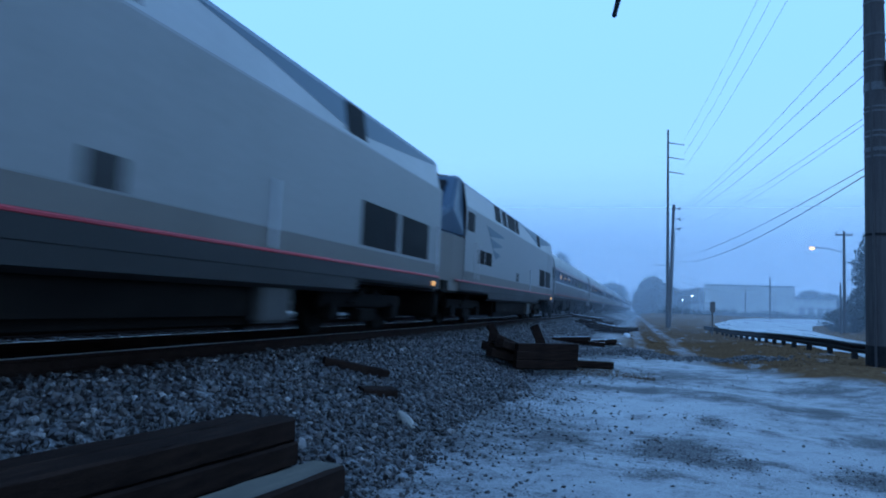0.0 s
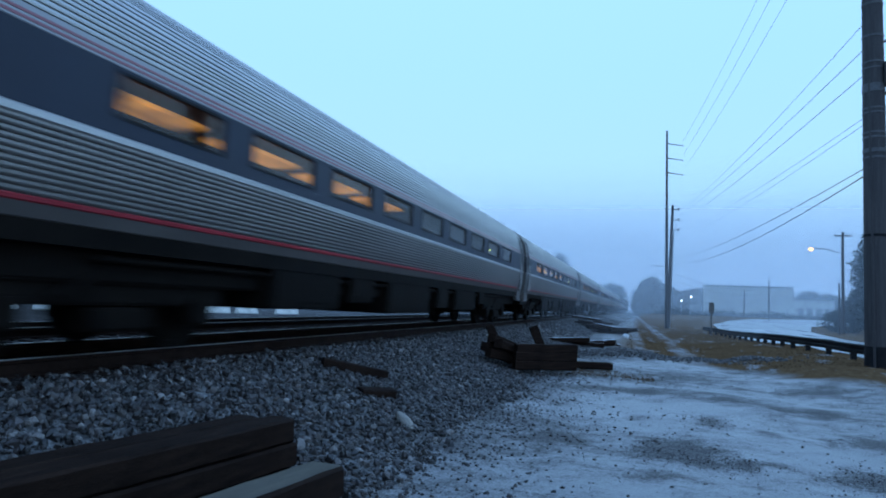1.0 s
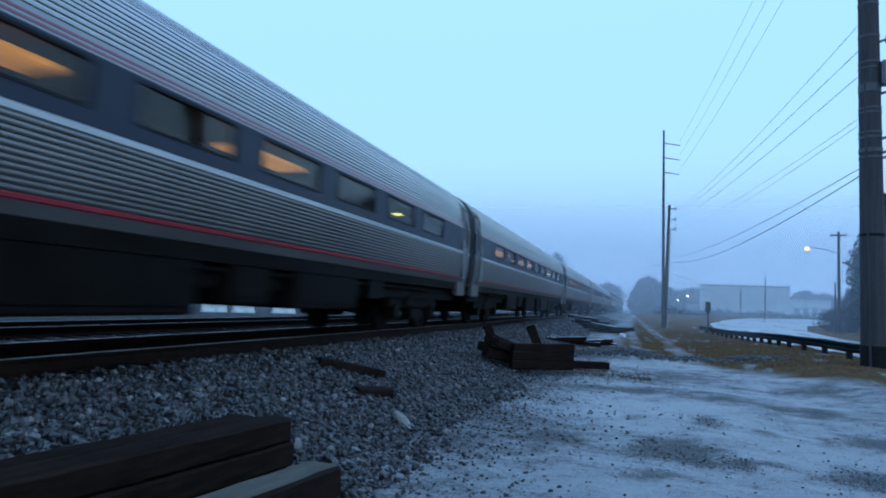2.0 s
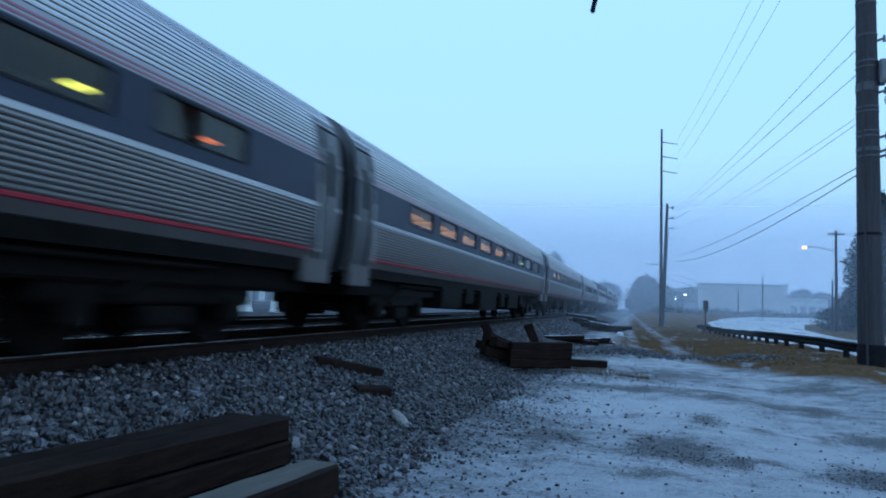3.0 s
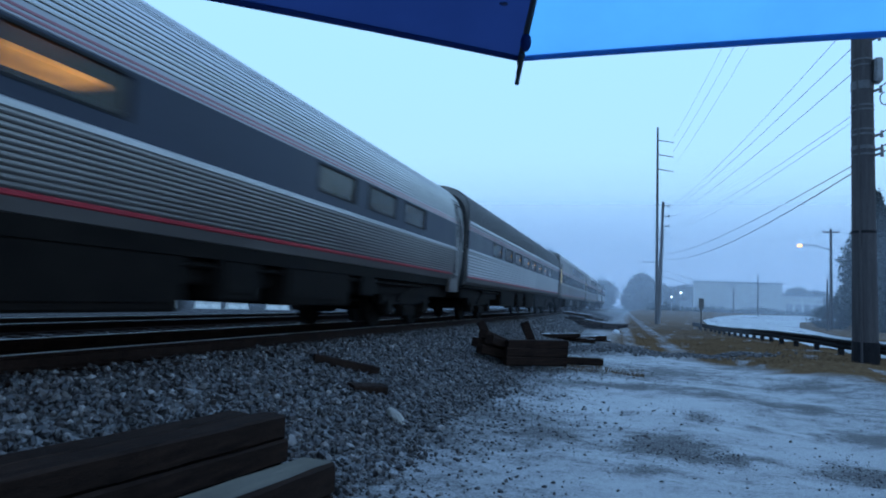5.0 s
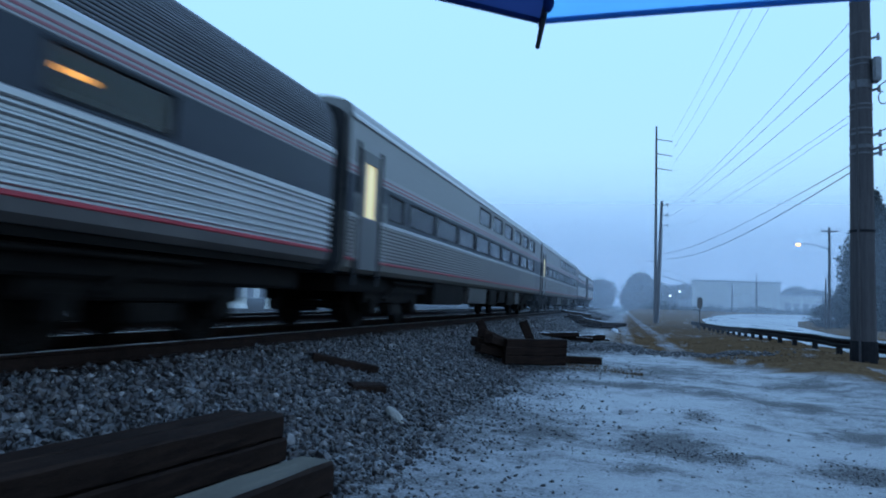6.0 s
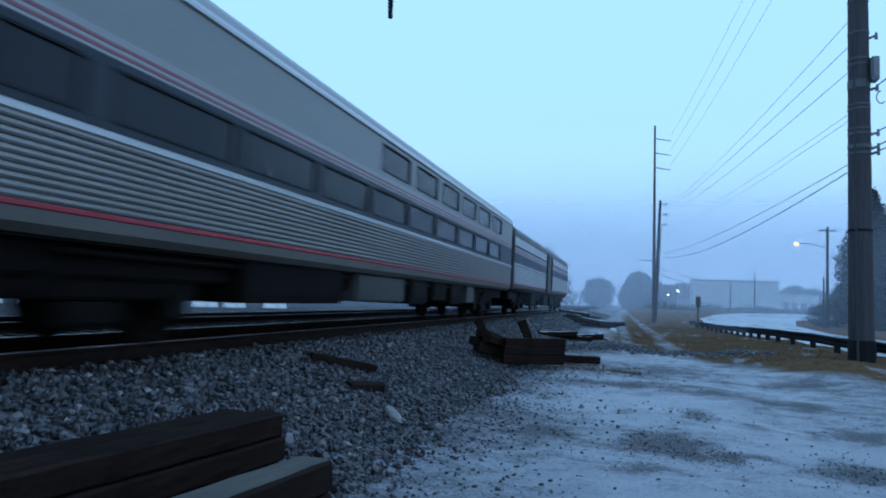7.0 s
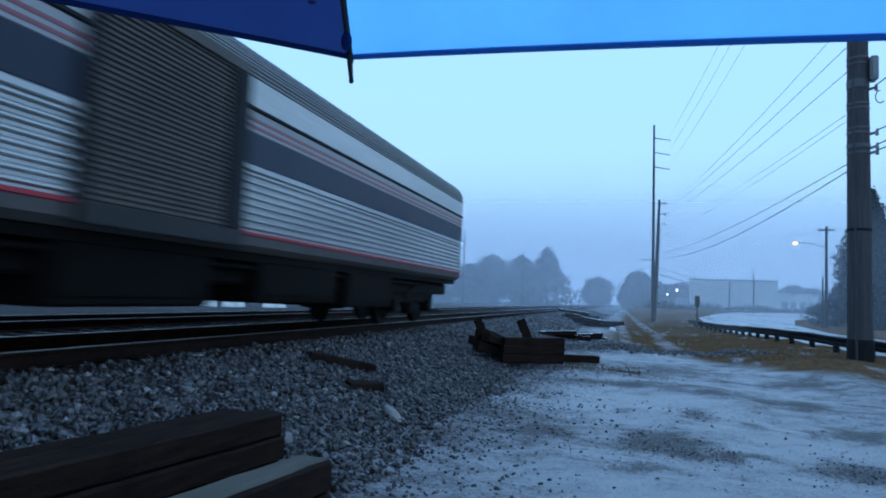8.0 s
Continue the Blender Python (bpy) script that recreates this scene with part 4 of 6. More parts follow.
def diner(behind):
    car = place_car(empty("dining_car", pose(TRACK, 0, 0), "older stainless steel dining car with a ribbed dark roof", "railway coach"), behind)
    L, h = 25.3, 12.65
    shell(car, L, 1.36, 2.24, (2.80, 2.98), 3.10, 4.20, 8, 0.045, ROOF_DARK, STEEL_BRIGHT, 0.032, 3.0)
    holes = [(-9.0 + i * 2.3, -7.35 + i * 2.3) for i in range(8)]
    band("window_band", 2.24, 2.80, -h, h, HW, holes, 2.28, 2.77, DARKBAND, car)
    both_sides("drip_rail", [(HW - 0.005, 2.98), (HW + 0.02, 3.0), (HW + 0.02, 3.06), (HW, 3.10)], -h, h, STEEL_BRIGHT, car)
    interior(car, -10.6, 10.6, 1.6, 2.9, [(a + 0.35, a + 0.75) for a, b in holes], AMBERBAR, 1.1, 1.28)
    truck(car, -9.1)
    truck(car, 9.1)
    underfloor(car, [(-6.6, -3.4, 0.5, BLACK), (-2.8, -1.0, 0.5, UNDER), (-0.4, 2.4, 0.45, BLACK), (3.0, 6.2, 0.5, BLACK)])
    return car


def baggage(behind):
    car = place_car(empty("baggage_car", pose(TRACK, 0, 0), "older stainless steel baggage car with a sliding side door", "railway coach"), behind)
    L, h = 25.4, 12.7
    shell(car, L, 1.38, 2.32, (2.74, 3.02), 3.46, 4.14, 8, 0.055, STEEL_OLD, STEEL_BRIGHT, 0.034, 2.9, last=True)
    both_sides("blue_band", [(HW - 0.003, 2.32), (HW, 2.33), (HW, 2.74)], -h, h, BAND, car, "deep blue band without windows")
    both_sides("drip_rail", [(HW, 3.02), (HW + 0.025, 3.04), (HW + 0.025, 3.07), (HW, 3.09)], -h, h, RUBBER, car)
    both_sides("upper_panel", [(HW, 3.09), (HW - 0.005, 3.46)], -h, h, STEEL_BRIGHT, car)
    for y0 in (-1.25, ):
        for sx in (1, -1):
            bm = strip(bmesh.new(), [(sx * x, z) for x, z in ribbed(1.42, 3.42, 34, HW + 0.045, 0.018)], y0, y0 + 2.1, 0.06)
            d = part("sliding_door", bm, SHUTTER, car, "ribbed brown-grey sliding door")
            a, b = sorted((sx * (HW - 0.02), sx * (HW + 0.075)))
            for box, nm in (((y0 - 0.12, y0 + 2.5, 3.42, 3.56), "door_rail"), ((y0 - 0.12, y0 + 2.5, 1.22, 1.42), "door_sill"), ((y0 + 2.1, y0 + 2.5, 1.42, 3.42), "door_jamb"), ((y0 - 0.12, y0, 1.42, 3.42), "door_jamb")):
                part(nm, boxed(a, b, *box, 0.01), {"door_rail": SHUTTER, "door_sill": GREY_SILL, "door_jamb": RUBBER}[nm], d)
    for sx in (1, -1):
        bm = bmesh.new()
        rod(bm, (sx * 1.4, h + 0.06, 1.2), (sx * 1.4, h + 0.06, 3.3), 0.018)
        for z in (1.25, 2.2, 3.25):
            rod(bm, (sx * 1.4, h - 0.03, z), (sx * 1.4, h + 0.06, z), 0.014)
        part("grab_iron", bm, STEEL_BRIGHT, car)
    for sx in (1, -1):
        part("marker_lamp", boxed(sx * 1.3 - 0.07, sx * 1.3 + 0.07, h, h + 0.07, 3.42, 3.56, 0.02), RED, car)
    truck(car, -9.1)
    truck(car, 9.6)
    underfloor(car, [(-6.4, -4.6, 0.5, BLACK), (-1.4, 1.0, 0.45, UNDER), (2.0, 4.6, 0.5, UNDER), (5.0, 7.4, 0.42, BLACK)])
    return car


def locomotive(behind, label):
    """Diesel locomotive, nose towards -y."""
    car = place_car(empty("locomotive", pose(TRACK, 0, 0), label, "locomotive", "locomotives of the train"), behind)
    L, h = 20.7, 10.35
    nose = -h + 2.05
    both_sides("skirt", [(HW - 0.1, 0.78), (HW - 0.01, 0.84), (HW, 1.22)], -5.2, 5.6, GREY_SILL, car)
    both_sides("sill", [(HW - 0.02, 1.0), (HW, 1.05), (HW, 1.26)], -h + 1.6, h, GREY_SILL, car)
    both_sides("red_stripe", [(HW - 0.004, 1.26), (HW + 0.006, 1.268), (HW + 0.006, 1.292), (HW - 0.004, 1.31)], -h + 1.2, h, RED, car, "thin red stripe")
    both_sides("lower_panel", [(HW, 1.31), (HW, 1.58)], nose, h, LOCO_SILL, car)
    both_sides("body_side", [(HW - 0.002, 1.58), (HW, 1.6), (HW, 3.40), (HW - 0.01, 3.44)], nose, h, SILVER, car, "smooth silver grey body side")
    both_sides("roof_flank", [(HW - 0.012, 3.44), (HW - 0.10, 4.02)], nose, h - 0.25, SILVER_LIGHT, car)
    both_sides("roof_edge", [(HW - 0.10, 4.02), (HW - 0.17, 4.12)], nose, h - 0.25, ROOF_BLUE, car, "blue grey painted roof edge")
    top = [(HW - 0.17, 4.12), (1.15, 4.26), (0.6, 4.34), (0, 4.37), (-0.6, 4.34), (-1.15, 4.26), (-HW + 0.17, 4.12)]
    bm = strip(bmesh.new(), top, nose, h - 0.25)
    part("roof", bm, ROOF_DARK, car)
    prof = [(HW - 0.05, 1.0), (HW - 0.01, 1.3), (HW - 0.01, 3.42), (HW - 0.18, 4.11), (0, 4.35), (-HW + 0.18, 4.11), (-HW + 0.01, 3.42), (-HW + 0.01, 1.3), (-HW + 0.05, 1.0)]
    part("rear_wall", loft(bmesh.new(), prof, [(h - 0.27, 1, 0), (h - 0.02, 0.985, -0.06)]), SILVER, car)
    # nose: upright cab sides, raked windscreen, blunt front
    bm = bmesh.new()
    lower = bmesh.new()
    loft(lower, [(1.50, 1.0), (1.52, 2.48), (-1.52, 2.48), (-1.50, 1.0)], [(nose - 2.4, 0.86, 0), (nose - 2.2, 0.9, 0), (nose - 1.0, 0.98, 0), (nose, 1.015, 0)])
    part("lower_nose", lower, LOCO_SILL, car, "grimy grey lower nose")
    side = [(nose, 2.49), (nose, 4.2), (nose - 0.35, 4.22), (nose - 1.25, 3.2), (nose - 2.25, 2.75), (nose - 2.4, 2.49)]
    wide = [1.54, 1.40, 1.34, 1.48, 1.33, 1.3]
    r = [[bm.verts.new((s * w, y, z)) for (y, z), w in zip(side, wide)] for s in (1, -1)]
    bm.faces.new(r[0])
    bm.faces.new(r[1][::-1])
    for i in range(len(side)):
        j = (i + 1) % len(side)
        bm.faces.new((r[0][i], r[1][i], r[1][j], r[0][j]))
    bmesh.ops.recalc_face_normals(bm, faces=bm.faces[:])
    bmesh.ops.bevel(bm, geom=bm.edges[:], offset=0.06, segments=2, affect="EDGES")
    part("nose", bm, NOSE_BLUE, car, "deep blue raked nose")
    bm = bmesh.new()
    m = pose(0, nose - 0.80, 3.74, 48.6, 0, 0)
    for x in (-0.62, 0.62):
        block(bm, x - 0.5, x + 0.5, -0.45, 0.4, 0.02, 0.04, 0.01, m)
    part("windscreen", bm, DARKGLASS, car)
    bm = bmesh.new()
    block(bm, -1.35, 1.35, -h + 0.0, -h + 0.35, 0.3, 0.95, 0.06)
    part("pilot", bm, BLACK, car)
    for x in (-0.35, 0.35):
        part("headlight", rod(bmesh.new(), (x, nose - 2.43, 2.2), (x, nose - 2.36, 2.2), 0.12), STEEL_BRIGHT, car)
    for sx in (1, -1):
        a, b = sorted((sx * (HW - 0.03), sx * (HW + 0.006)))

        def grille(y0, y1, z0, z1, n, name="louvre_window"):
            g = bmesh.new()
            block(g, a, b, y0, y1, z0, z1, 0.0)
            p = part(name, g, DARKGLASS, car)
            s = bmesh.new()
            for i in range(n):
                z = z0 + (z1 - z0) * (i + 0.5) / n
                block(s, *sorted((sx * (HW + 0.004), sx * (HW + 0.02))), y0 + 0.03, y1 - 0.03, z - 0.012, z + 0.012)
            if n:
                part("slat", s, BLACK, p)
            else:
                s.free()
        grille(h - 4.7, h - 2.95, 1.64, 2.44, 0)
        grille(h - 2.72, h - 0.95, 1.64, 2.44, 0)
        grille(nose + 1.5, nose + 2.4, 1.9, 2.32, 5)
        grille(nose + 2.55, nose + 3.4, 1.9, 2.32, 5)
        # radiator openings in the sloping flank
        for y0, y1 in ((-4.4, -3.5), (-3.15, -2.45), (-2.2, -0.75), (-0.6, 0.05), (4.9, 5.7)):
            m = Matrix.Translation((sx * (HW - 0.012), 0, 3.44)) @ pose(0, 0, 0, 0, -sx * 8.8, 0)
            part("radiator_grille", boxed(-0.03, 0.012, y0, y1, 0.06, 0.60, 0.0, m), DARKGLASS, car)
        # cab side window and door
        part("cab_window", boxed(a, b, nose + 0.2, nose + 1.0, 2.75, 3.3, 0.0), DARKGLASS, car)
        for yy in (nose + 1.05, nose + 1.45, h - 0.35):
            h2 = bmesh.new()
            rod(h2, (sx * (HW + 0.05), yy, 1.4), (sx * (HW + 0.05), yy, 2.5), 0.016)
            for zz in (1.45, 2.45):
                rod(h2, (sx * (HW - 0.01), yy, zz), (sx * (HW + 0.05), yy, zz), 0.013)
            part("handrail", h2, STEEL_BRIGHT, car)
        # emblem: three tapering swept bars
        bm = bmesh.new()
        for k, (y0, y1, z0, z1) in enumerate(((-5.7, -3.1, 2.86, 3.16), (-5.3, -3.4, 2.52, 2.82), (-4.8, -3.7, 2.18, 2.48))):
            x = sx * (HW + 0.003)
            x2 = sx * (HW + 0.008)
            q = [(y0, z1), (y1, (z0 + z1) / 2 + 0.05), (y1 + 0.05, (z0 + z1) / 2), (y0 + 0.5, z0)]
            f = [bm.verts.new((x2, y, z)) for y, z in q]
            g = [bm.verts.new((x, y, z)) for y, z in q]
            bm.faces.new(f)
            for i in range(4):
                bm.faces.new((f[i], g[i], g[(i + 1) % 4], f[(i + 1) % 4]))
        part("emblem", bm, TEAL, car, "three teal swept bars")
        part("side_hatch", boxed(a, b, -0.42, 0.08, 1.60, 1.95, 0.01), GREY_SILL, car)
        part("grab_bar", boxed(*sorted((sx * (HW + 0.02), sx * (HW + 0.05))), 2.70, 2.76, 1.32, 2.25, 0.01), SNOWPALE, car, "white upright grab bar")
        part("air_tank_cover", boxed(*sorted((sx * 1.30, sx * 1.46)), 2.7, 3.55, 0.30, 1.0, 0.04), PALEBOX, car, "grimy grey housing below the sill")
        # blue grey wedge on the sloping roof flank
        bm = bmesh.new()
        edge = [(0.6, 4.015), (2.5, 3.86), (4.6, 3.60), (5.2, 3.56), (7.4, 3.74), (9.9, 3.97), (9.9, 4.015)]
        outer = [bm.verts.new((sx * (HW - 0.008 - (z - 3.44) * 0.152), y, z)) for y, z in edge]
        inner = [bm.verts.new((v.co.x - sx * 0.02, v.co.y, v.co.z)) for v in outer]
        bm.faces.new(outer)
        for k in range(len(edge)):
            bm.faces.new((outer[k], inner[k], inner[(k + 1) % len(edge)], outer[(k + 1) % len(edge)]))
        part("roof_wedge", bm, ROOF_BLUE, car, "blue grey painted wedge")
        part("marker_lamp", rod(bmesh.new(), (sx * (HW - 0.02), h - 0.45, 1.12), (sx * (HW + 0.03), h - 0.45, 1.12), 0.06), AMBER, car)
    # fuel tank and gear
    bm = bmesh.new()
    block(bm, -1.35, 1.35, -3.2, 3.2, 0.28, 0.9, 0.12)
    part("fuel_tank", bm, BLACK, car)
    truck(car, -6.6, 2.9, 0.5)
    truck(car, 6.9, 2.9, 0.5)
    part("floor_pan", boxed(-1.45, 1.45, -h + 0.3, h - 0.1, 0.95, 1.25), BLACK, car)
    bm = bmesh.new()
    for x, y, r in ((0, 1.6, 0.5), (0, 3.4, 0.55), (0, 5.0, 0.55)):
        rod(bm, (x, y, 4.28), (x, y, 4.36), r, r, 24)
    part("roof_fan", bm, ROOF_DARK, car)
    return car


def build_train():
    baggage(12.72)
    viewliner(39.0, "stainless steel sleeping car with a short upper row of windows", 3)
    viewliner(65.0, "stainless steel sleeping car with two rows of windows", 3)
    diner(91.0)
    amfleet("000100", True, 117.0, "ribbed stainless steel cafe coach with a blue window band")
    for i, pat in enumerate(("111110000", "111111000", "110110000", "111101000", "111100000")):
        amfleet(pat, False, 143.0 + 26 * i, "ribbed stainless steel coach with a blue window band and warm lights", i % 2 == 0)
    locomotive(270.4, "silver grey diesel locomotive with a red stripe and blue nose")
    locomotive(291.4, "silver grey diesel locomotive with a red stripe and blue nose")


build_train()

# ---- poles, lamp, wires ----
def utility_pole(x, y, height, r0, r1, label, lean=0.0):
    p = empty("utility_pole", pose(x, y, float(gz(x, y))), label, "utility pole", "poles along the line")
    bm = bmesh.new()
    rows = []
    for i in range(9):
        k = i / 8
        r, z = r0 + (r1 - r0) * k, -0.3 + (height + 0.3) * k
        rows.append([bm.verts.new((lean * k + r * math.cos(a), r * math.sin(a), z)) for a in np.linspace(0, 2 * math.pi, 17)[:-1]])
    for a, b in zip(rows, rows[1:]):
        for i in range(16):
            bm.faces.new((a[i], a[(i + 1) % 16], b[(i + 1) % 16], b[i]))
    bm.faces.new(rows[-1])
    part("shaft", bm, POLEWOOD, p)
    return p


def wire(a, b, sag, r=0.02, seg=16):
    a, b = Vector(a), Vector(b)
    side = (b - a).cross(Vector((0, 0, 1))).normalized() * r
    up = Vector((0, 0, r))
    bm, rows = bmesh.new(), []
    for i in range(seg + 1):
        k = i / seg
        q = a.lerp(b, k) - Vector((0, 0, 4 * sag * k * (1 - k)))
        rows.append([bm.verts.new(q + side * math.cos(t) + up * math.sin(t)) for t in np.linspace(0, 2 * math.pi, 7)[:-1]])
    for p, q in zip(rows, rows[1:]):
        for i in range(6):
            bm.faces.new((p[i], p[(i + 1) % 6], q[(i + 1) % 6], q[i]))
    bm.faces.new(rows[0][::-1])
    bm.faces.new(rows[-1])
    return tagged(part("overhead_cable", bm, WIRE), "thin dark overhead cable strung between poles", "cable", "overhead cables")


tall = utility_pole(2.16, 62.7, 18.15, 0.16, 0.08, "tall thin wooden pole with three arms", -0.2)
for z in (16.95, 15.6, 14.25):
    bm = rod(bmesh.new(), (-0.18, 0, z), (1.05, -0.2, z - 0.28), 0.05, 0.035, 8)
    arm = part("davit_arm", bm, GALV, tall)
    part("insulator", rod(bmesh.new(), (1.15, -0.2, z - 0.36), (1.15, -0.2, z - 0.22), 0.05, 0.04, 8), GALV, arm)
part("side_arm", rod(bmesh.new(), (0, 0, 5.6), (-1.4, 0, 5.65), 0.045, 0.04, 8), GALV, tall)
short = utility_pole(2.33, 65.5, 11.6, 0.16, 0.12, "shorter dark leaning wooden pole with stacked insulators", 0.34)
for z in (11.35, 10.35, 9.4):
    arm = part("bracket", rod(bmesh.new(), (0.3, 0, z - 0.15), (0.88, -0.05, z - 0.1), 0.05, 0.05, 8), GALV, short)
    part("insulator", rod(bmesh.new(), (0.88, -0.05, z - 0.28), (0.88, -0.05, z + 0.06), 0.075, 0.05, 8), GALV, arm)
part("conduit", rod(bmesh.new(), (0.2, -0.1, 0), (0.46, -0.1, 9.0), 0.04, 0.04, 8), GALV, short)

BANDING = worn("dull banding steel", (0.07, 0.07, 0.075), (0.12, 0.12, 0.125), 0.6, 0.3, 3, None, 20, 0.1)
BIG = (5.905, 19.75)
POLE_DARK = worn("near-black pole band", (0.010, 0.010, 0.012), (0.022, 0.021, 0.023), 0.7, 0.0, 3, None, 30, 0.2, spec=0.1)
big = utility_pole(BIG[0], BIG[1], 15.5, 0.308, 0.205, "massive dark wooden pole with cable bands and brackets", -0.09)
BASE = float(gz(*BIG))


def on_pole(z):
    """Middle and half width of the big pole at a height above the track."""
    k = (z - BASE) / 15.5
    return -0.09 * k, 0.308 - 0.103 * k


def pole_ring(name, z, height, proud, material, label):
    x, r = on_pole(z)
    part(name, rod(bmesh.new(), (x, 0, z - BASE), (x, 0, z - BASE + height), r + proud, r + proud, 20), material, big, label)


# Near-black band at the foot and a thin one higher up.
pole_ring("dark_foot", BASE - 0.05, 0.62, 0.010, POLE_DARK, "near-black foot")
pole_ring("dark_ring", 2.89, 0.07, 0.008, POLE_DARK, "thin dark ring")
for z, height in ((7.58, 0.04), (7.42, 0.04), (6.78, 0.22), (6.32, 0.04), (6.20, 0.04), (5.66, 0.04), (5.52, 0.05), (5.14, 0.10), (4.98, 0.05), (8.3, 0.05), (9.2, 0.05)):
    pole_ring("band", z, height, 0.010, BANDING, "dull metal band")
box = part("junction_box", boxed(0.16, 0.36, -0.34, -0.02, 6.92 - BASE, 7.58 - BASE, 0.03), GALV, big)
part("box_lid", boxed(0.20, 0.33, -0.36, -0.338, 7.0 - BASE, 7.5 - BASE, 0.008), GALV, box)
for z in (8.15, 6.72, 5.50, 5.12, 4.98):
    x, r = on_pole(z)
    bm = rod(bmesh.new(), (x + r - 0.03, -0.1, z - BASE), (x + r + 0.14, -0.12, z - BASE + 0.06), 0.04, 0.03, 8)
    rod(bm, (x + r + 0.14, -0.12, z - BASE - 0.04), (x + r + 0.14, -0.12, z - BASE + 0.14), 0.045, 0.03, 8)
    part("bracket", bm, GALV, big)
bm = bmesh.new()
for k in range(10):
    a0, a1 = math.pi * (0.5 + k / 8), math.pi * (0.5 + (k + 1) / 8)
    rod(bm, (0.44 + 0.11 * math.cos(a0), -0.15, 6.5 - BASE + 0.17 * math.sin(a0)), (0.44 + 0.11 * math.cos(a1), -0.15, 6.5 - BASE + 0.17 * math.sin(a1)), 0.014, 0.014, 6)
part("cable_loop", bm, WIRE, big, "dark hanging cable loop")
part("conduit", rod(bmesh.new(), (-0.16, -0.27, -0.1), (-0.20, -0.19, 7.6), 0.03, 0.03, 10), POLEWOOD, big)

S = (2.66, 65.5)
for x0, z0, z1, sag, r in ((3.35, 10.36, 8.74, 0.45, 0.008), (3.35, 9.9, 8.02, 0.3, 0.009), (3.35, 9.3, 7.31, 0.3, 0.009), (3.1, 8.1, 6.13, 0.3, 0.006), (3.1, 7.7, 5.95, 0.4, 0.006), (2.95, 5.75, 4.75, 0.45, 0.011), (2.95, 5.35, 4.55, 0.75, 0.014)):
    wire((x0, S[1], z0), (BIG[0] - 0.25, BIG[1] + 0.05, z1), sag, r)
for z in (16.0, 14.7, 13.3):
    wire((3.36, 62.5, z + 0.30), (7.2, 4.0, z + 2.4), 1.0, 0.008, 22)
for z, x1, y1 in ((6.85, 7.6, -2), (5.60, 9.2, 2), (5.22, 9.4, 1), (5.06, 9.6, 1)):
    wire((BIG[0] + 0.38, BIG[1] - 0.12, z), (x1, y1, z + 1.0), 0.25, 0.016)
wire((3.0, 65.5, 7.4), (19.2, 74.3, 8.9), 0.5, 0.008)
wire((2.5, 62.7, 3.6), (26, 150, 6.0), 1.2, 0.018)
wire((2.5, 62.7, 4.2), (26, 150, 7.0), 1.2, 0.014)

lamp_pole = utility_pole(19.2, 74.3, 10.2, 0.17, 0.11, "wooden street lamp pole with a crossarm")
part("crossarm", boxed(-0.75, 0.75, -0.06, 0.06, 9.75, 9.9, 0.01), POLEWOOD, lamp_pole)
for x in (-0.68, 0, 0.68):
    part("insulator", rod(bmesh.new(), (x, 0, 9.9), (x, 0, 10.12), 0.05, 0.03, 8), GALV, lamp_pole)
part("lamp_arm", rod(rod(bmesh.new(), (0, 0, 8.0), (-1.6, 0, 8.5), 0.04), (-1.6, 0, 8.5), (-2.7, 0, 8.5), 0.04), GALV, lamp_pole)
bm = bmesh.new()
bmesh.ops.create_uvsphere(bm, u_segments=16, v_segments=10, radius=0.21)
for v in bm.verts:
    v.co = Vector((v.co.x * 1.2 - 2.85, v.co.y, v.co.z * 0.8 + 8.42))
part("street_light", bm, glowing("sodium street light", (1.0, 0.58, 0.22), 2.4), lamp_pole, "glowing warm street light")
thin = utility_pole(17.9, 70.5, 4.9, 0.1, 0.07, "thin short pole beside the road")
for x, y, hgt in ((21.5, 128, 7.6), (20.5, 150, 5.5)):
    utility_pole(x, y, hgt, 0.14, 0.1, "distant thin pole before the pale building")


def road_sign(x, y):
    s = empty("road_sign", pose(x, y, float(gz(x, y))), "dark back of a narrow road sign on a post", "sign")
    part("post", boxed(-0.05, 0.05, -0.04, 0.04, -0.2, 2.3, 0.008), SIGNBACK, s)
    part("panel", boxed(-0.17, 0.17, -0.075, -0.045, 1.55, 2.28, 0.02), SIGNBACK, s)


road_sign(4.64, 49.2)

# ---- buildings and far lights ----
def warehouse():
    b = empty("warehouse", pose(34, 245, 0.4, 0, 0, -6), "long pale metal-clad warehouse far across the road", "building")
    part("wall", boxed(-13.5, 14.5, 0, 40, -0.6, 10.0, 0.1), WALLPALE, b)
    bm = boxed(-13.8, 14.8, -0.3, 40.3, 10.0, 10.4, 0.05)
    part("roof", bm, WALLROOF, b)
    for i in range(14):
        x = -12.5 + i * 2
        part("cladding_rib", boxed(x, x + 0.25, -0.25, 0, 0.0, 9.95), WALLPALE, b)
    wing = part("wing", boxed(14.6, 27, 4, 30, -0.6, 6.2, 0.1), WALLPALE, b, "lower pale wing")
    part("wing_roof", boxed(14.4, 27.4, 3.6, 30.4, 6.2, 6.6, 0.05), WALLROOF, wing)
    for i in range(4):
        part("dock_door", boxed(16 + i * 2.7, 17.8 + i * 2.7, 3.9, 4.0, 0.3, 3.4), WALLROOF, wing)
    part("shed", boxed(-22, -14, -6, 2, -0.6, 3.2, 0.1), WALLROOF, b, "low dark shed")


warehouse()


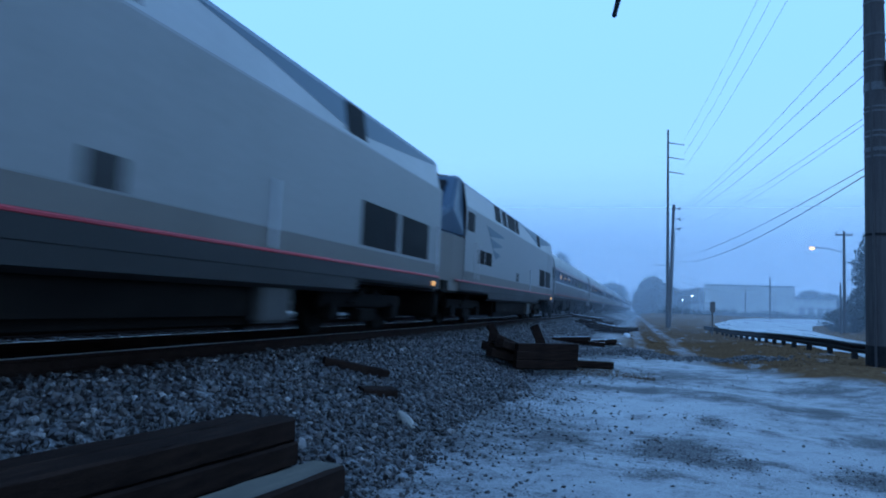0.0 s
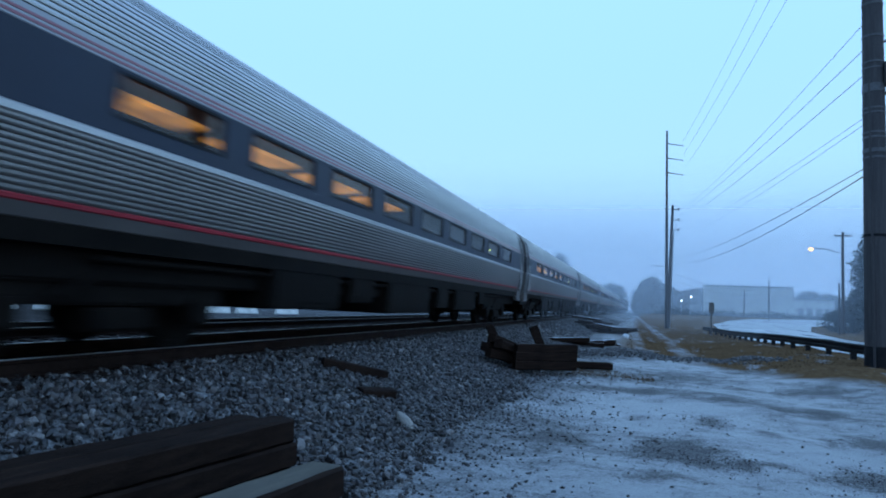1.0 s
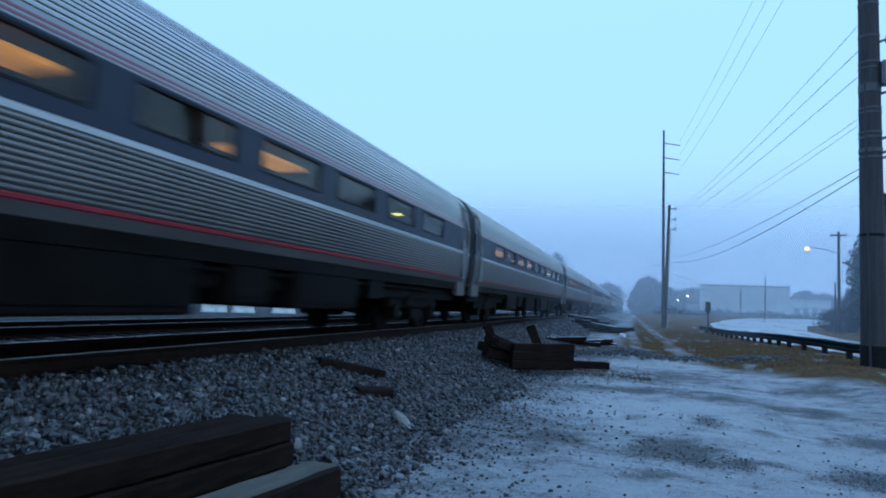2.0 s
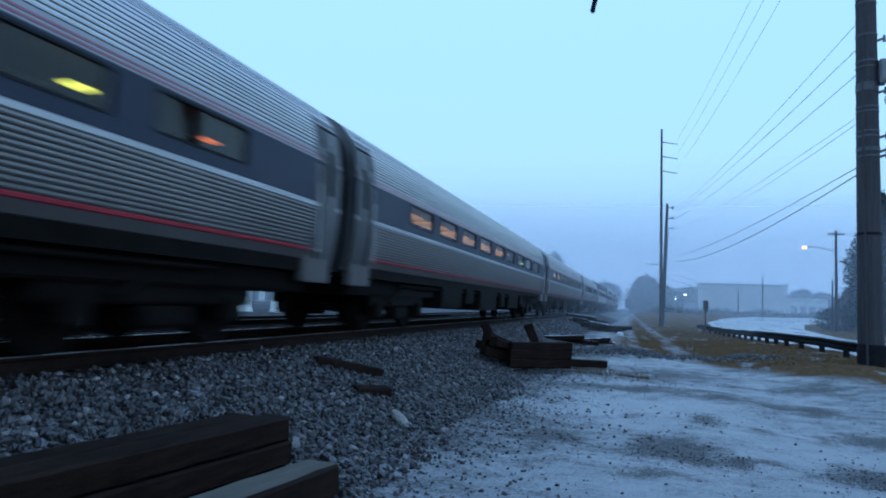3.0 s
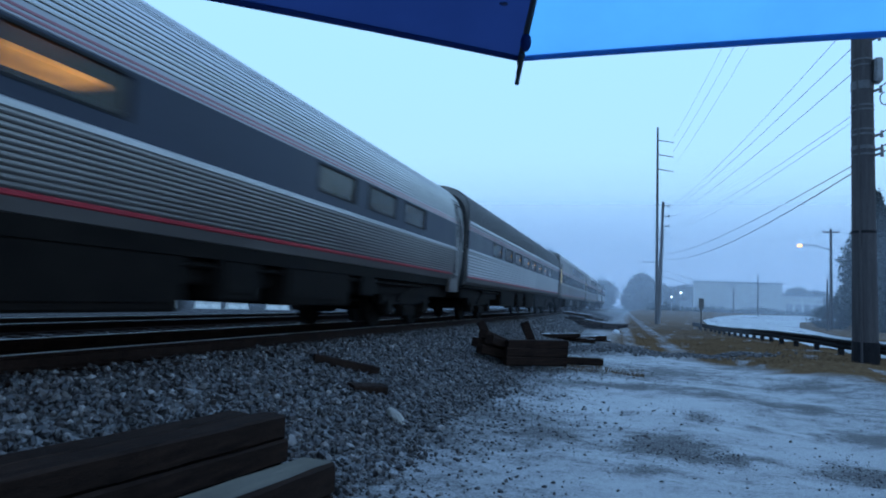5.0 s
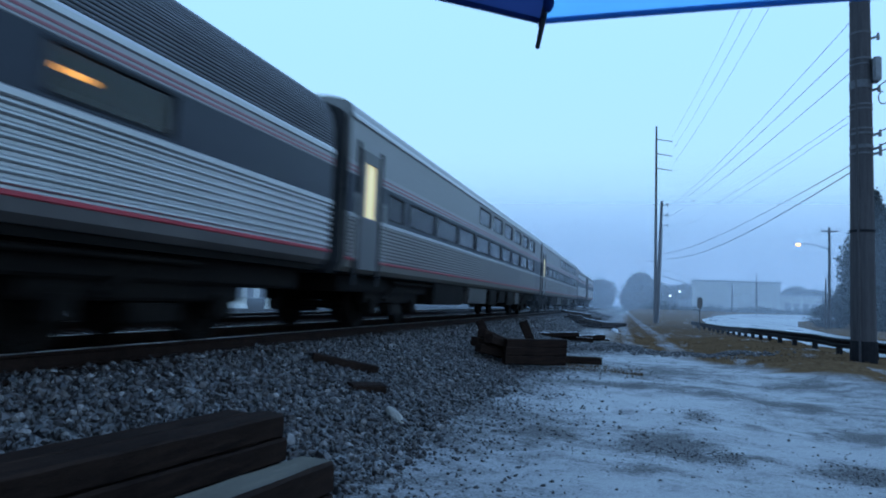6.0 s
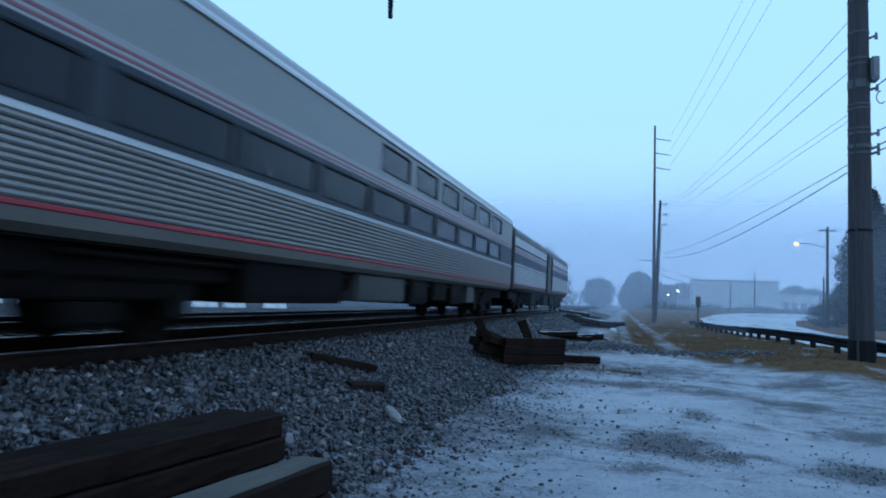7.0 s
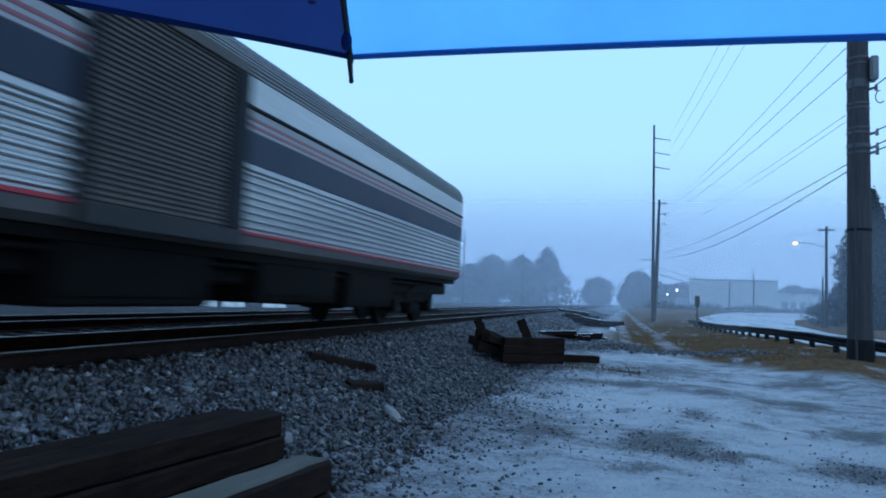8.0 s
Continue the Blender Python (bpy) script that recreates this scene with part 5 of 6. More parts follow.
def yard_lamp(x, y, z, r):
    p = empty("yard_lamp", pose(x, y, float(gz(x, y))), "small white yard lamp glowing on a thin mast", "lamp", "yard lamps")
    part("mast", rod(bmesh.new(), (0, 0, -0.2), (0, 0, z), 0.09, 0.06), GALV, p)
    bm = bmesh.new()
    bmesh.ops.create_uvsphere(bm, u_segments=12, v_segments=8, radius=r)
    bmesh.ops.translate(bm, verts=bm.verts[:], vec=(0, -0.2, z))
    part("bulb", bm, glowing("cold white lamp", (0.85, 0.95, 1.0), 6.0), p)


yard_lamp(9.9, 148, 3.9, 0.19)
yard_lamp(7.9, 146, 3.0, 0.14)
yard_lamp(-41, 43.6, 1.9, 0.11)


def low_shed(x, y, w, h, rz):
    b = empty("low_building", pose(x, y, -0.8, 0, 0, rz), "low pale building beyond the tracks", "building", "low buildings beyond the tracks")
    part("wall", boxed(-w / 2, w / 2, 0, 8, 0, h, 0.05), WALLPALE, b)
    part("roof", boxed(-w / 2 - 0.3, w / 2 + 0.3, -0.3, 8.3, h, h + 0.3, 0.05), WALLROOF, b)
    n = int(w / 2.2)
    for i in range(n):
        part("bay_door", boxed(-w / 2 + 0.5 + i * 2.2, -w / 2 + 1.6 + i * 2.2, -0.06, 0.0, 0.1, h * 0.75), WALLROOF, b)


low_shed(-72, 66, 30, 3.6, 50)
low_shed(-58, 110, 26, 3.4, 35)


def concrete_barrier():
    bm = loft(bmesh.new(), [(-0.3, 0), (0.3, 0), (0.26, 0.12), (0.12, 0.34), (0.09, 0.82), (-0.09, 0.82), (-0.12, 0.34), (-0.26, 0.12)], [(-0.95, 1, 0), (0.95, 1, 0)])
    return tagged(part("concrete_barrier", bm, WALLPALE), "pale concrete road barrier beyond the tracks", "barrier", "concrete barriers")


first_barrier = concrete_barrier()
first_barrier.matrix_basis = pose(-40, 25, float(gz(-40, 25)), 0, 0, -20)
for i, k in enumerate((0.09, 0.2, 0.29, 0.47, 0.55, 0.66, 0.74, 0.86)):
    x, y = -40 + 14 * k, 25 + 27 * k
    copy_thing(first_barrier, pose(x, y, float(gz(x, y)), 0, 0, -27 + 9 * math.sin(i * 2.4)))


# ---- trees ----
def tree(name, x, y, height, width, seed, cone, material, label, clumps, leaf, base=0.12, kind_group="far trees"):
    r = random.Random(seed)
    t = empty(name, pose(x, y, float(gz(x, y)), 0, 0, r.uniform(0, 360)), label, "tree", kind_group)
    bm = rod(bmesh.new(), (0, 0, -0.3), (0, 0, height * 0.55), 0.028 * height, 0.015 * height, 8)
    rod(bm, (0, 0, height * 0.55), (0.02 * height, 0, height * 0.93), 0.015 * height, 0.004 * height, 6)
    tips = []
    for i in range(16):
        z = height * r.uniform(max(0.15, base), 0.8)
        a, k = r.uniform(0, 2 * math.pi), r.uniform(0.3, 0.46) * width * (1.0 - 0.7 * (z / height) if cone else math.sin(math.pi * min(1, z / height + 0.1)) + 0.2)
        end = Vector((k * math.cos(a), k * math.sin(a), z + r.uniform(0.02, 0.12) * height))
        rod(bm, (0, 0, z), end, 0.008 * height, 0.003 * height, 5)
        tips.append(end)
    part("trunk", bm, BARK, t)
    co, faces = [], []
    lobes = [(r.uniform(0, 2 * math.pi), r.uniform(0.78, 1.12), r.uniform(0, 6)) for _ in range(5)]
    for i in range(clumps):
        z = base + (0.99 - base) * r.random()
        k = (z - base) / (1 - base)
        env = (1 - k) ** 0.8 * (1 if k > 0.08 else k / 0.08 * 0.6 + 0.4) if cone else math.sqrt(max(0, 1 - (2 * k - 0.95) ** 2))
        a = r.uniform(0, 2 * math.pi)
        bumpy = 1 + 0.13 * math.sin(3 * a + lobes[0][2] + 5 * k) + 0.10 * math.sin(7 * a + 11 * k + lobes[1][2]) + 0.08 * math.sin(17 * k + lobes[2][2])
        rad = width / 2 * env * bumpy * math.sqrt(r.uniform(0.12, 1.0))
        c = Vector((rad * math.cos(a), rad * math.sin(a), z * height))
        for j in range(4):
            d = Vector((r.gauss(0, 1), r.gauss(0, 1), r.gauss(0, 0.8))).normalized()
            e = d.cross(Vector((r.gauss(0, 1), r.gauss(0, 1), r.gauss(0, 1)))).normalized()
            o = c + Vector((r.gauss(0, 1), r.gauss(0, 1), r.gauss(0, 1))) * leaf * 0.6
            s = leaf * r.uniform(0.5, 1.2)
            n = len(co)
            co += [tuple(o - d * s * 0.5), tuple(o + e * s * 0.33), tuple(o + d * s * 0.6), tuple(o - e * s * 0.25 + d * 0.1 * s)]
            faces.append((n, n + 1, n + 2, n + 3))
    me = bpy.data.meshes.new("crown")
    me.from_pydata(co, [], faces)
    me.materials.append(material)
    c = new("crown", me)
    c.parent = t
    return t


tree("evergreen_tree", 24.2, 78, 14.5, 9.2, 5, True, LEAF, "dark dense evergreen tree beside the road", 9500, 0.33, 0.03, "roadside trees")
tree("evergreen_tree", 32.0, 80, 15.0, 10.0, 6, True, LEAF, "dark dense evergreen tree beside the road", 3600, 0.5, 0.03, "roadside trees")
tree("shrub", 20.6, 79, 2.4, 4.6, 8, False, LEAF, "low dark shrub at the road's edge", 1100, 0.22, 0.02, "roadside shrubs")
tree("shrub", 23.2, 73, 2.2, 5.0, 9, False, LEAF, "low dark shrub at the road's edge", 1100, 0.22, 0.02, "roadside shrubs")
FAR = [(2.4, 178, 8.6, 8.5, False), (0.2, 186, 5.0, 5.0, False), (7.2, 182, 5.6, 8.0, False), (-9.6, 215, 8.4, 10.0, False), (-21.5, 180, 15.5, 17.0, True),
       (-29.5, 185, 13.5, 11.0, False), (-36.5, 178, 13.0, 12.0, False), (-43.5, 182, 10.5, 11.0, False), (-50, 176, 12.5, 12.0, False), (-60, 180, 11, 14, False), (-72, 175, 13, 14, False),
       (-26, 178, 8.5, 10, False), (13, 275, 8, 15, False), (22, 300, 10, 20, False), (62, 285, 10, 12, False), (70, 290, 9, 12, False), (84, 295, 7, 16, False), (98, 300, 7, 18, False)]
for i, (x, y, hgt, w, cone) in enumerate(FAR):
    tree("bare_tree" if not cone else "pine_tree", x, y, hgt, w, 20 + i, cone, TWIG, "tall pale tree dimmed by the mist" if hgt > 12 else "rounded tree dimmed by the mist", 1500, 0.75, 0.06)
for i, (x, y, hgt) in enumerate([(-37.5, 150, 17.0), (-23.5, 150, 13.5)]):
    utility_pole(x, y, hgt, 0.16, 0.1, "distant thin pole rising above the trees")


def hedge():
    r = random.Random(4)
    co, faces = [], []
    for i in range(5200):
        k = r.random()
        x, y = 3.5 + 50 * k + r.gauss(0, 1), 147.5 + 20 * k + r.gauss(0, 0.6)
        z = float(gz(x, y)) + abs(r.gauss(0, 0.42)) * (1 + 0.4 * math.sin(k * 30))
        s = r.uniform(0.15, 0.4)
        n = len(co)
        for _ in range(3):
            co.append((x + r.gauss(0, s), y + r.gauss(0, s), z + r.gauss(0, s * 0.6)))
        faces.append((n, n + 1, n + 2))
    me = bpy.data.meshes.new("hedge")
    me.from_pydata(co, [], faces)
    me.materials.append(LEAF)
    tagged(new("hedge", me), "long low dark hedge before the warehouse", "hedge", kind="stuff")


hedge()


def grass_tufts():
    r = random.Random(11)
    co, faces = [], []
    for i in range(11000):
        y = 19 + 42 * r.random() ** 1.3
        x = r.uniform(-0.6, 6.0)
        if x * 1.9 + y < 24.6 + r.gauss(0, 0.8) or (abs(x + 0.02 * y - 0.5) < 0.25 or abs(x + 0.02 * y - 2.02) < 0.35) and r.random() < 0.8:
            continue
        z = float(gz(x, y))
        for _ in range(2):
            a, h, w = r.uniform(0, 6.28), r.uniform(0.015, 0.06), 0.009
            n = len(co)
            dx, dy = math.cos(a), math.sin(a)
            co += [(x - w * dy, y + w * dx, z - 0.01), (x + w * dy, y - w * dx, z - 0.01), (x + dx * h * 0.6, y + dy * h * 0.6, z + h)]
            faces.append((n, n + 1, n + 2))
    for i in range(1500):
        x, y = r.uniform(-2.6, 0.3), 15.4 + r.gauss(0, 0.5) + 0.35 * r.random()
        z = float(gz(x, y))
        a, h, w = r.uniform(0, 6.28), r.uniform(0.02, 0.08), 0.008
        n = len(co)
        dx, dy = math.cos(a), math.sin(a)
        co += [(x - w * dy, y + w * dx, z - 0.01), (x + w * dy, y - w * dx, z - 0.01), (x + dx * h * 0.6, y + dy * h * 0.6, z + h)]
        faces.append((n, n + 1, n + 2))
    me = bpy.data.meshes.new("dry_grass")
    me.from_pydata(co, [], faces)
    me.materials.append(worn("straw", (0.072, 0.042, 0.022), (0.145, 0.090, 0.048), 0.9, 0, 2, None, 12, 0, spec=0.05))
    tagged(new("dry_grass", me), "short brown dry winter grass", "grass", kind="stuff")


grass_tufts()


# ---- timber and stones near the camera ----
def wood_tie(m, length=2.6, w=0.23, h=0.18, top=None, seed=1, label="dark creosoted wooden railway tie lying in a pile", group="old ties"):
    r = random.Random(seed)
    bm = bmesh.new()
    n = 14
    rows = []
    for i in range(n + 1):
        y = -length / 2 + length * i / n
        c = 0.018
        ring = [(-w / 2 + c, -h / 2), (w / 2 - c, -h / 2), (w / 2, -h / 2 + c), (w / 2, h / 2 - c), (w / 2 - c, h / 2), (0.02, h / 2 + 0.002), (-w / 2 + c, h / 2), (-w / 2, h / 2 - c), (-w / 2, -h / 2 + c)]
        rows.append([bm.verts.new((x + r.gauss(0, 0.0025), y + (r.gauss(0, 0.004) if i in (0, n) else 0), z + r.gauss(0, 0.0025))) for x, z in ring])
    k = len(rows[0])
    for a, b in zip(rows, rows[1:]):
        for i in range(k):
            bm.faces.new((a[i], a[(i + 1) % k], b[(i + 1) % k], b[i]))
    bm.faces.new(rows[0][::-1])
    bm.faces.new(rows[-1])
    bmesh.ops.recalc_face_normals(bm, faces=bm.faces[:])
    ob = part("wooden_tie", bm, TIE)
    if top:
        ob.data.materials.append(top)
        for f in ob.data.polygons:
            if f.normal.z > 0.8:
                f.material_index = 1
    ob.matrix_basis = m
    return tagged(ob, label, "railway tie", group)


HEAD = 8.2
for layer in range(3):
    for j, off in enumerate((0.0, -0.25)):
        y = 3.36 + (0.0, 0.03, -0.02)[layer] - j * 0.1
        wood_tie(pose(-2.86 + off + 0.02 * layer, y, -0.34 - 0.185 * layer, 0, 0, -HEAD), 2.6, 0.235, 0.18, None, 30 + layer * 2 + j)
for layer in range(3):
    wood_tie(pose(-1.90 + 0.015 * layer, 2.22, -0.342 - 0.185 * layer, 0, 0, -HEAD), 2.6, 0.24, 0.18, TIE_TOP if layer == 0 else None, 40 + layer,
             "wooden railway tie with a pale weathered top" if layer == 0 else "dark creosoted wooden railway tie lying in a pile")

# bundle of old ties at the foot of the ballast
for i, (x, y, z, rx, rz, ln) in enumerate([(-2.03, 14.75, -0.41, 0, -62, 1.42), (-2.02, 14.78, -0.23, 1, -62.5, 1.40), (-2.04, 14.72, -0.60, 0, -61.5, 1.42), (-2.62, 15.0, -0.36, -14, -28, 1.7), (-3.0, 15.1, -0.20, -14, -22, 1.2), (-2.80, 14.75, -0.50, -12, -42, 1.3), (-3.1, 15.0, -0.40, -17, -32, 1.1)]):
    wood_tie(pose(x, y, z, rx, 0, rz), ln, 0.23, 0.19, None, 60 + i, "black broken wooden tie in a heap beside the ballast", "broken ties")
for i, (x, y, z, ln, tip) in enumerate([(-3.32, 15.2, 0.0, 0.45, -30), (-2.25, 14.9, 0.02, 0.48, -24)]):
    wood_tie(pose(x, y, z, 0, tip, 0) @ pose(0, 0, 0, 90, 0, 12), ln, 0.2, 0.14, None, 70 + i, "short black tie stub leaning out of the heap", "broken ties")
wood_tie(pose(-1.2, 16.9, -0.70, 0, 0, -80), 1.05, 0.30, 0.17, TIE_TOP, 80, "tie end with a wet pale top", "broken ties")
for i, (x, y, z, rx, rz, ln) in enumerate([(-2.62, 25.6, -0.52, 3, -74, 1.5), (-2.3, 25.9, -0.66, -2, -80, 1.9), (-1.65, 26.3, -0.60, 4, -62, 1.5), (-1.15, 26.9, -0.74, 0, -70, 0.7), (-2.95, 26.0, -0.6, -8, -40, 1.1)]):
    wood_tie(pose(x, y, z, rx, 0, rz), ln, 0.27, 0.17, SNOWPALE, 90 + i, "fallen tie with a thin snow-wet top", "scattered ties")
rr = random.Random(12)
for i in range(16):
    k = rr.random()
    x, y = -1.3 - 2.3 * k + rr.uniform(-0.4, 0.3), 39 + 9 * k + rr.uniform(-1, 1)
    wood_tie(pose(x, y, float(gz(x, y)) + rr.uniform(0.1, 0.25 + 0.35 * k), rr.uniform(-12, 12), rr.uniform(-10, 10), rr.uniform(-100, -20)), rr.uniform(1.4, 2.6), 0.23, 0.18, (TIE_TOP, None, SNOWPALE, None)[i % 4], 110 + i, "old tie tumbled in a distant heap", "distant ties")
wood_tie(pose(-4.02, 8.98, float(gz(-4.02, 8.98)) + 0.06, -11, 0, -52), 0.98, 0.2, 0.13, None, 140, "split dark plank lying on the ballast", "planks")
wood_tie(pose(-3.34, 8.2, float(gz(-3.34, 8.2)) + 0.035, -3, 8, -40), 0.5, 0.2, 0.12, None, 141, "split dark plank half sunk in the ballast", "planks")


def rock(x, y, sx, sy, sz, rz, mat, label, seed):
    bm = bmesh.new()
    bmesh.ops.create_icosphere(bm, subdivisions=3, radius=1)
    for v in bm.verts:
        v.co *= 1 + 0.14 * noise.noise(v.co * 1.6 + Vector((seed, 0, 0))) + 0.07 * noise.noise(v.co * 5)
        v.co = Vector((v.co.x * sx, v.co.y * sy, v.co.z * sz))
    ob = part("rock", bm, mat)
    ob.matrix_basis = pose(x, y, float(gz(x, y)) + sz * 0.6, 0, 12, rz)
    return tagged(ob, label, "rock", "loose rocks")


rock(-2.60, 7.28, 0.27, 0.065, 0.06, -48, STONEPALE, "long pale limestone lying on the gravel", 3)
rock(-0.72, 33.3, 0.17, 0.15, 0.13, 0, SNOWPALE, "small pale stone covered with snow", 6)


# ---- mist: flat see-through sheets, far off, that stand in for haze ----
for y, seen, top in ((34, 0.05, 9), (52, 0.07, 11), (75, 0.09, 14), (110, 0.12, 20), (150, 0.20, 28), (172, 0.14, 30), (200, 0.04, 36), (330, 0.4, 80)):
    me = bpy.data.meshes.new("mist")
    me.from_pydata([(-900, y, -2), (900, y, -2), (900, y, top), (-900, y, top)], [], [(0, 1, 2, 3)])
    me.materials.append(mist_material("haze sheet", seen, top))
    tagged(new("mist", me), "flat pale see-through sheet standing in for haze", "mist", kind="structure")


# ---- umbrella over the camera ----
def umbrella():
    u = empty("umbrella", pose(0, 0, 3), "open umbrella of navy and light blue panels, wet with rain", "umbrella")
    R, H, n = 0.70, 0.20, 8

    def at(a, k):
        """Point of the canopy: angle, 0 at the apex to 1 at the rim."""
        r = R * k
        return Vector((-r * math.sin(a), r * math.cos(a), H * (1 - k ** 2.1)))

    for i in range(n):
        a0, a1 = 2 * math.pi * i / n, 2 * math.pi * (i + 1) / n
        bm = bmesh.new()
        rows = []
        for j in range(13):
            k = j / 12
            row = []
            for m in range(11):
                s = m / 10
                p = at(a0, k).lerp(at(a1, k), s)
                bow = 4 * s * (1 - s)
                p = p * (1 - 0.003 * bow * k ** 3) + Vector((0, 0, 0.002 * bow * k))
                row.append(bm.verts.new(p))
            rows.append(row)
        for a, b in zip(rows, rows[1:]):
            for m in range(10):
                bm.faces.new((a[m], a[m + 1], b[m + 1], b[m]))
        bmesh.ops.remove_doubles(bm, verts=bm.verts[:], dist=0.0001)
        for f in bm.faces:
            f.smooth = True
        dark = i % 2 == 0
        p = part("panel", bm, NAVY if dark else SKYBLUE, u, "navy cloth panel" if dark else "light blue cloth panel")
        bm, rings = bmesh.new(), []
        for m in range(11):
            s = m / 10
            v = at(a0, 1).lerp(at(a1, 1), s)
            v = v * (1 - 0.003 * 4 * s * (1 - s)) + Vector((0, 0, 0.002 * 4 * s * (1 - s)))
            out = Vector((v.x, v.y, 0)).normalized()
            rings.append([bm.verts.new(v + out * 0.0022 * math.cos(t) + Vector((0, 0, 0.0026 * math.sin(t)))) for t in np.linspace(0, 2 * math.pi, 7)[:-1]])
        for a, b in zip(rings, rings[1:]):
            for m in range(6):
                bm.faces.new((a[m], a[(m + 1) % 6], b[(m + 1) % 6], b[m]))
        part("hem", bm, NAVY if dark else HEMBLUE, p)
        bm = bmesh.new()
        for j in range(10):
            rod(bm, at(a0, j / 10) - Vector((0, 0, 0.004)), at(a0, (j + 1) / 10) - Vector((0, 0, 0.004)), 0.0022, 0.0022, 6)
        rib = part("rib", bm, WIRE, u, "thin black metal rib")
        e = at(a0, 1)
        bm = rod(bmesh.new(), e * 0.985, e * 1.012 + Vector((0, 0, -0.016)), 0.0022, 0.0016, 8)
        bmesh.ops.create_uvsphere(bm, u_segments=8, v_segments=6, radius=0.0019, matrix=Matrix.Translation(e * 1.012 + Vector((0, 0, -0.016))))
        part("rib_tip", bm, WIRE, rib)
        bm = bmesh.new()
        bmesh.ops.create_uvsphere(bm, u_segments=10, v_segments=6, radius=0.0055, matrix=Matrix.Translation(e * 0.965 + Vector((0, 0, 0.004))) @ Matrix.Diagonal((0.7, 0.7, 1.2, 1)))
        part("tie_patch", bm, NAVY, rib)
        part("strut", rod(bmesh.new(), at(a0, 0.55) - Vector((0, 0, 0.006)), (0, 0, -0.12), 0.0018, 0.0018, 6), WIRE, u)
    part("shaft", rod(bmesh.new(), (0, 0, H + 0.05), (0, 0, -0.60), 0.006, 0.006, 10), WIRE, u)
    part("handle", rod(bmesh.new(), (0, 0, -0.72), (0, 0, -0.58), 0.014, 0.013, 12), RUBBER, u)
    r = random.Random(3)
    for i in range(34):
        s, k = r.random(), r.uniform(0.74, 0.97)
        a = 0.0
        p = at(a, k).lerp(at(a + math.pi / 4, k), s) - Vector((0, 0, 0.0045))
        bm = bmesh.new()
        q = r.uniform(0.0012, 0.0042)
        bmesh.ops.create_uvsphere(bm, u_segments=8, v_segments=6, radius=1, matrix=Matrix.Translation(p) @ Matrix.Diagonal((q * r.uniform(0.8, 1.5), q, q * 0.5, 1)))
        part("water_drop", bm, DROP, u)
    return u


HEMBLUE = cloth("light blue hem", (0.10, 0.30, 0.62), 0.4)
DROP = worn("water beads on navy cloth", (0.010, 0.018, 0.07), (0.02, 0.03, 0.10), 0.1, 0, 30, None, 60, 0)
the_umbrella = umbrella()

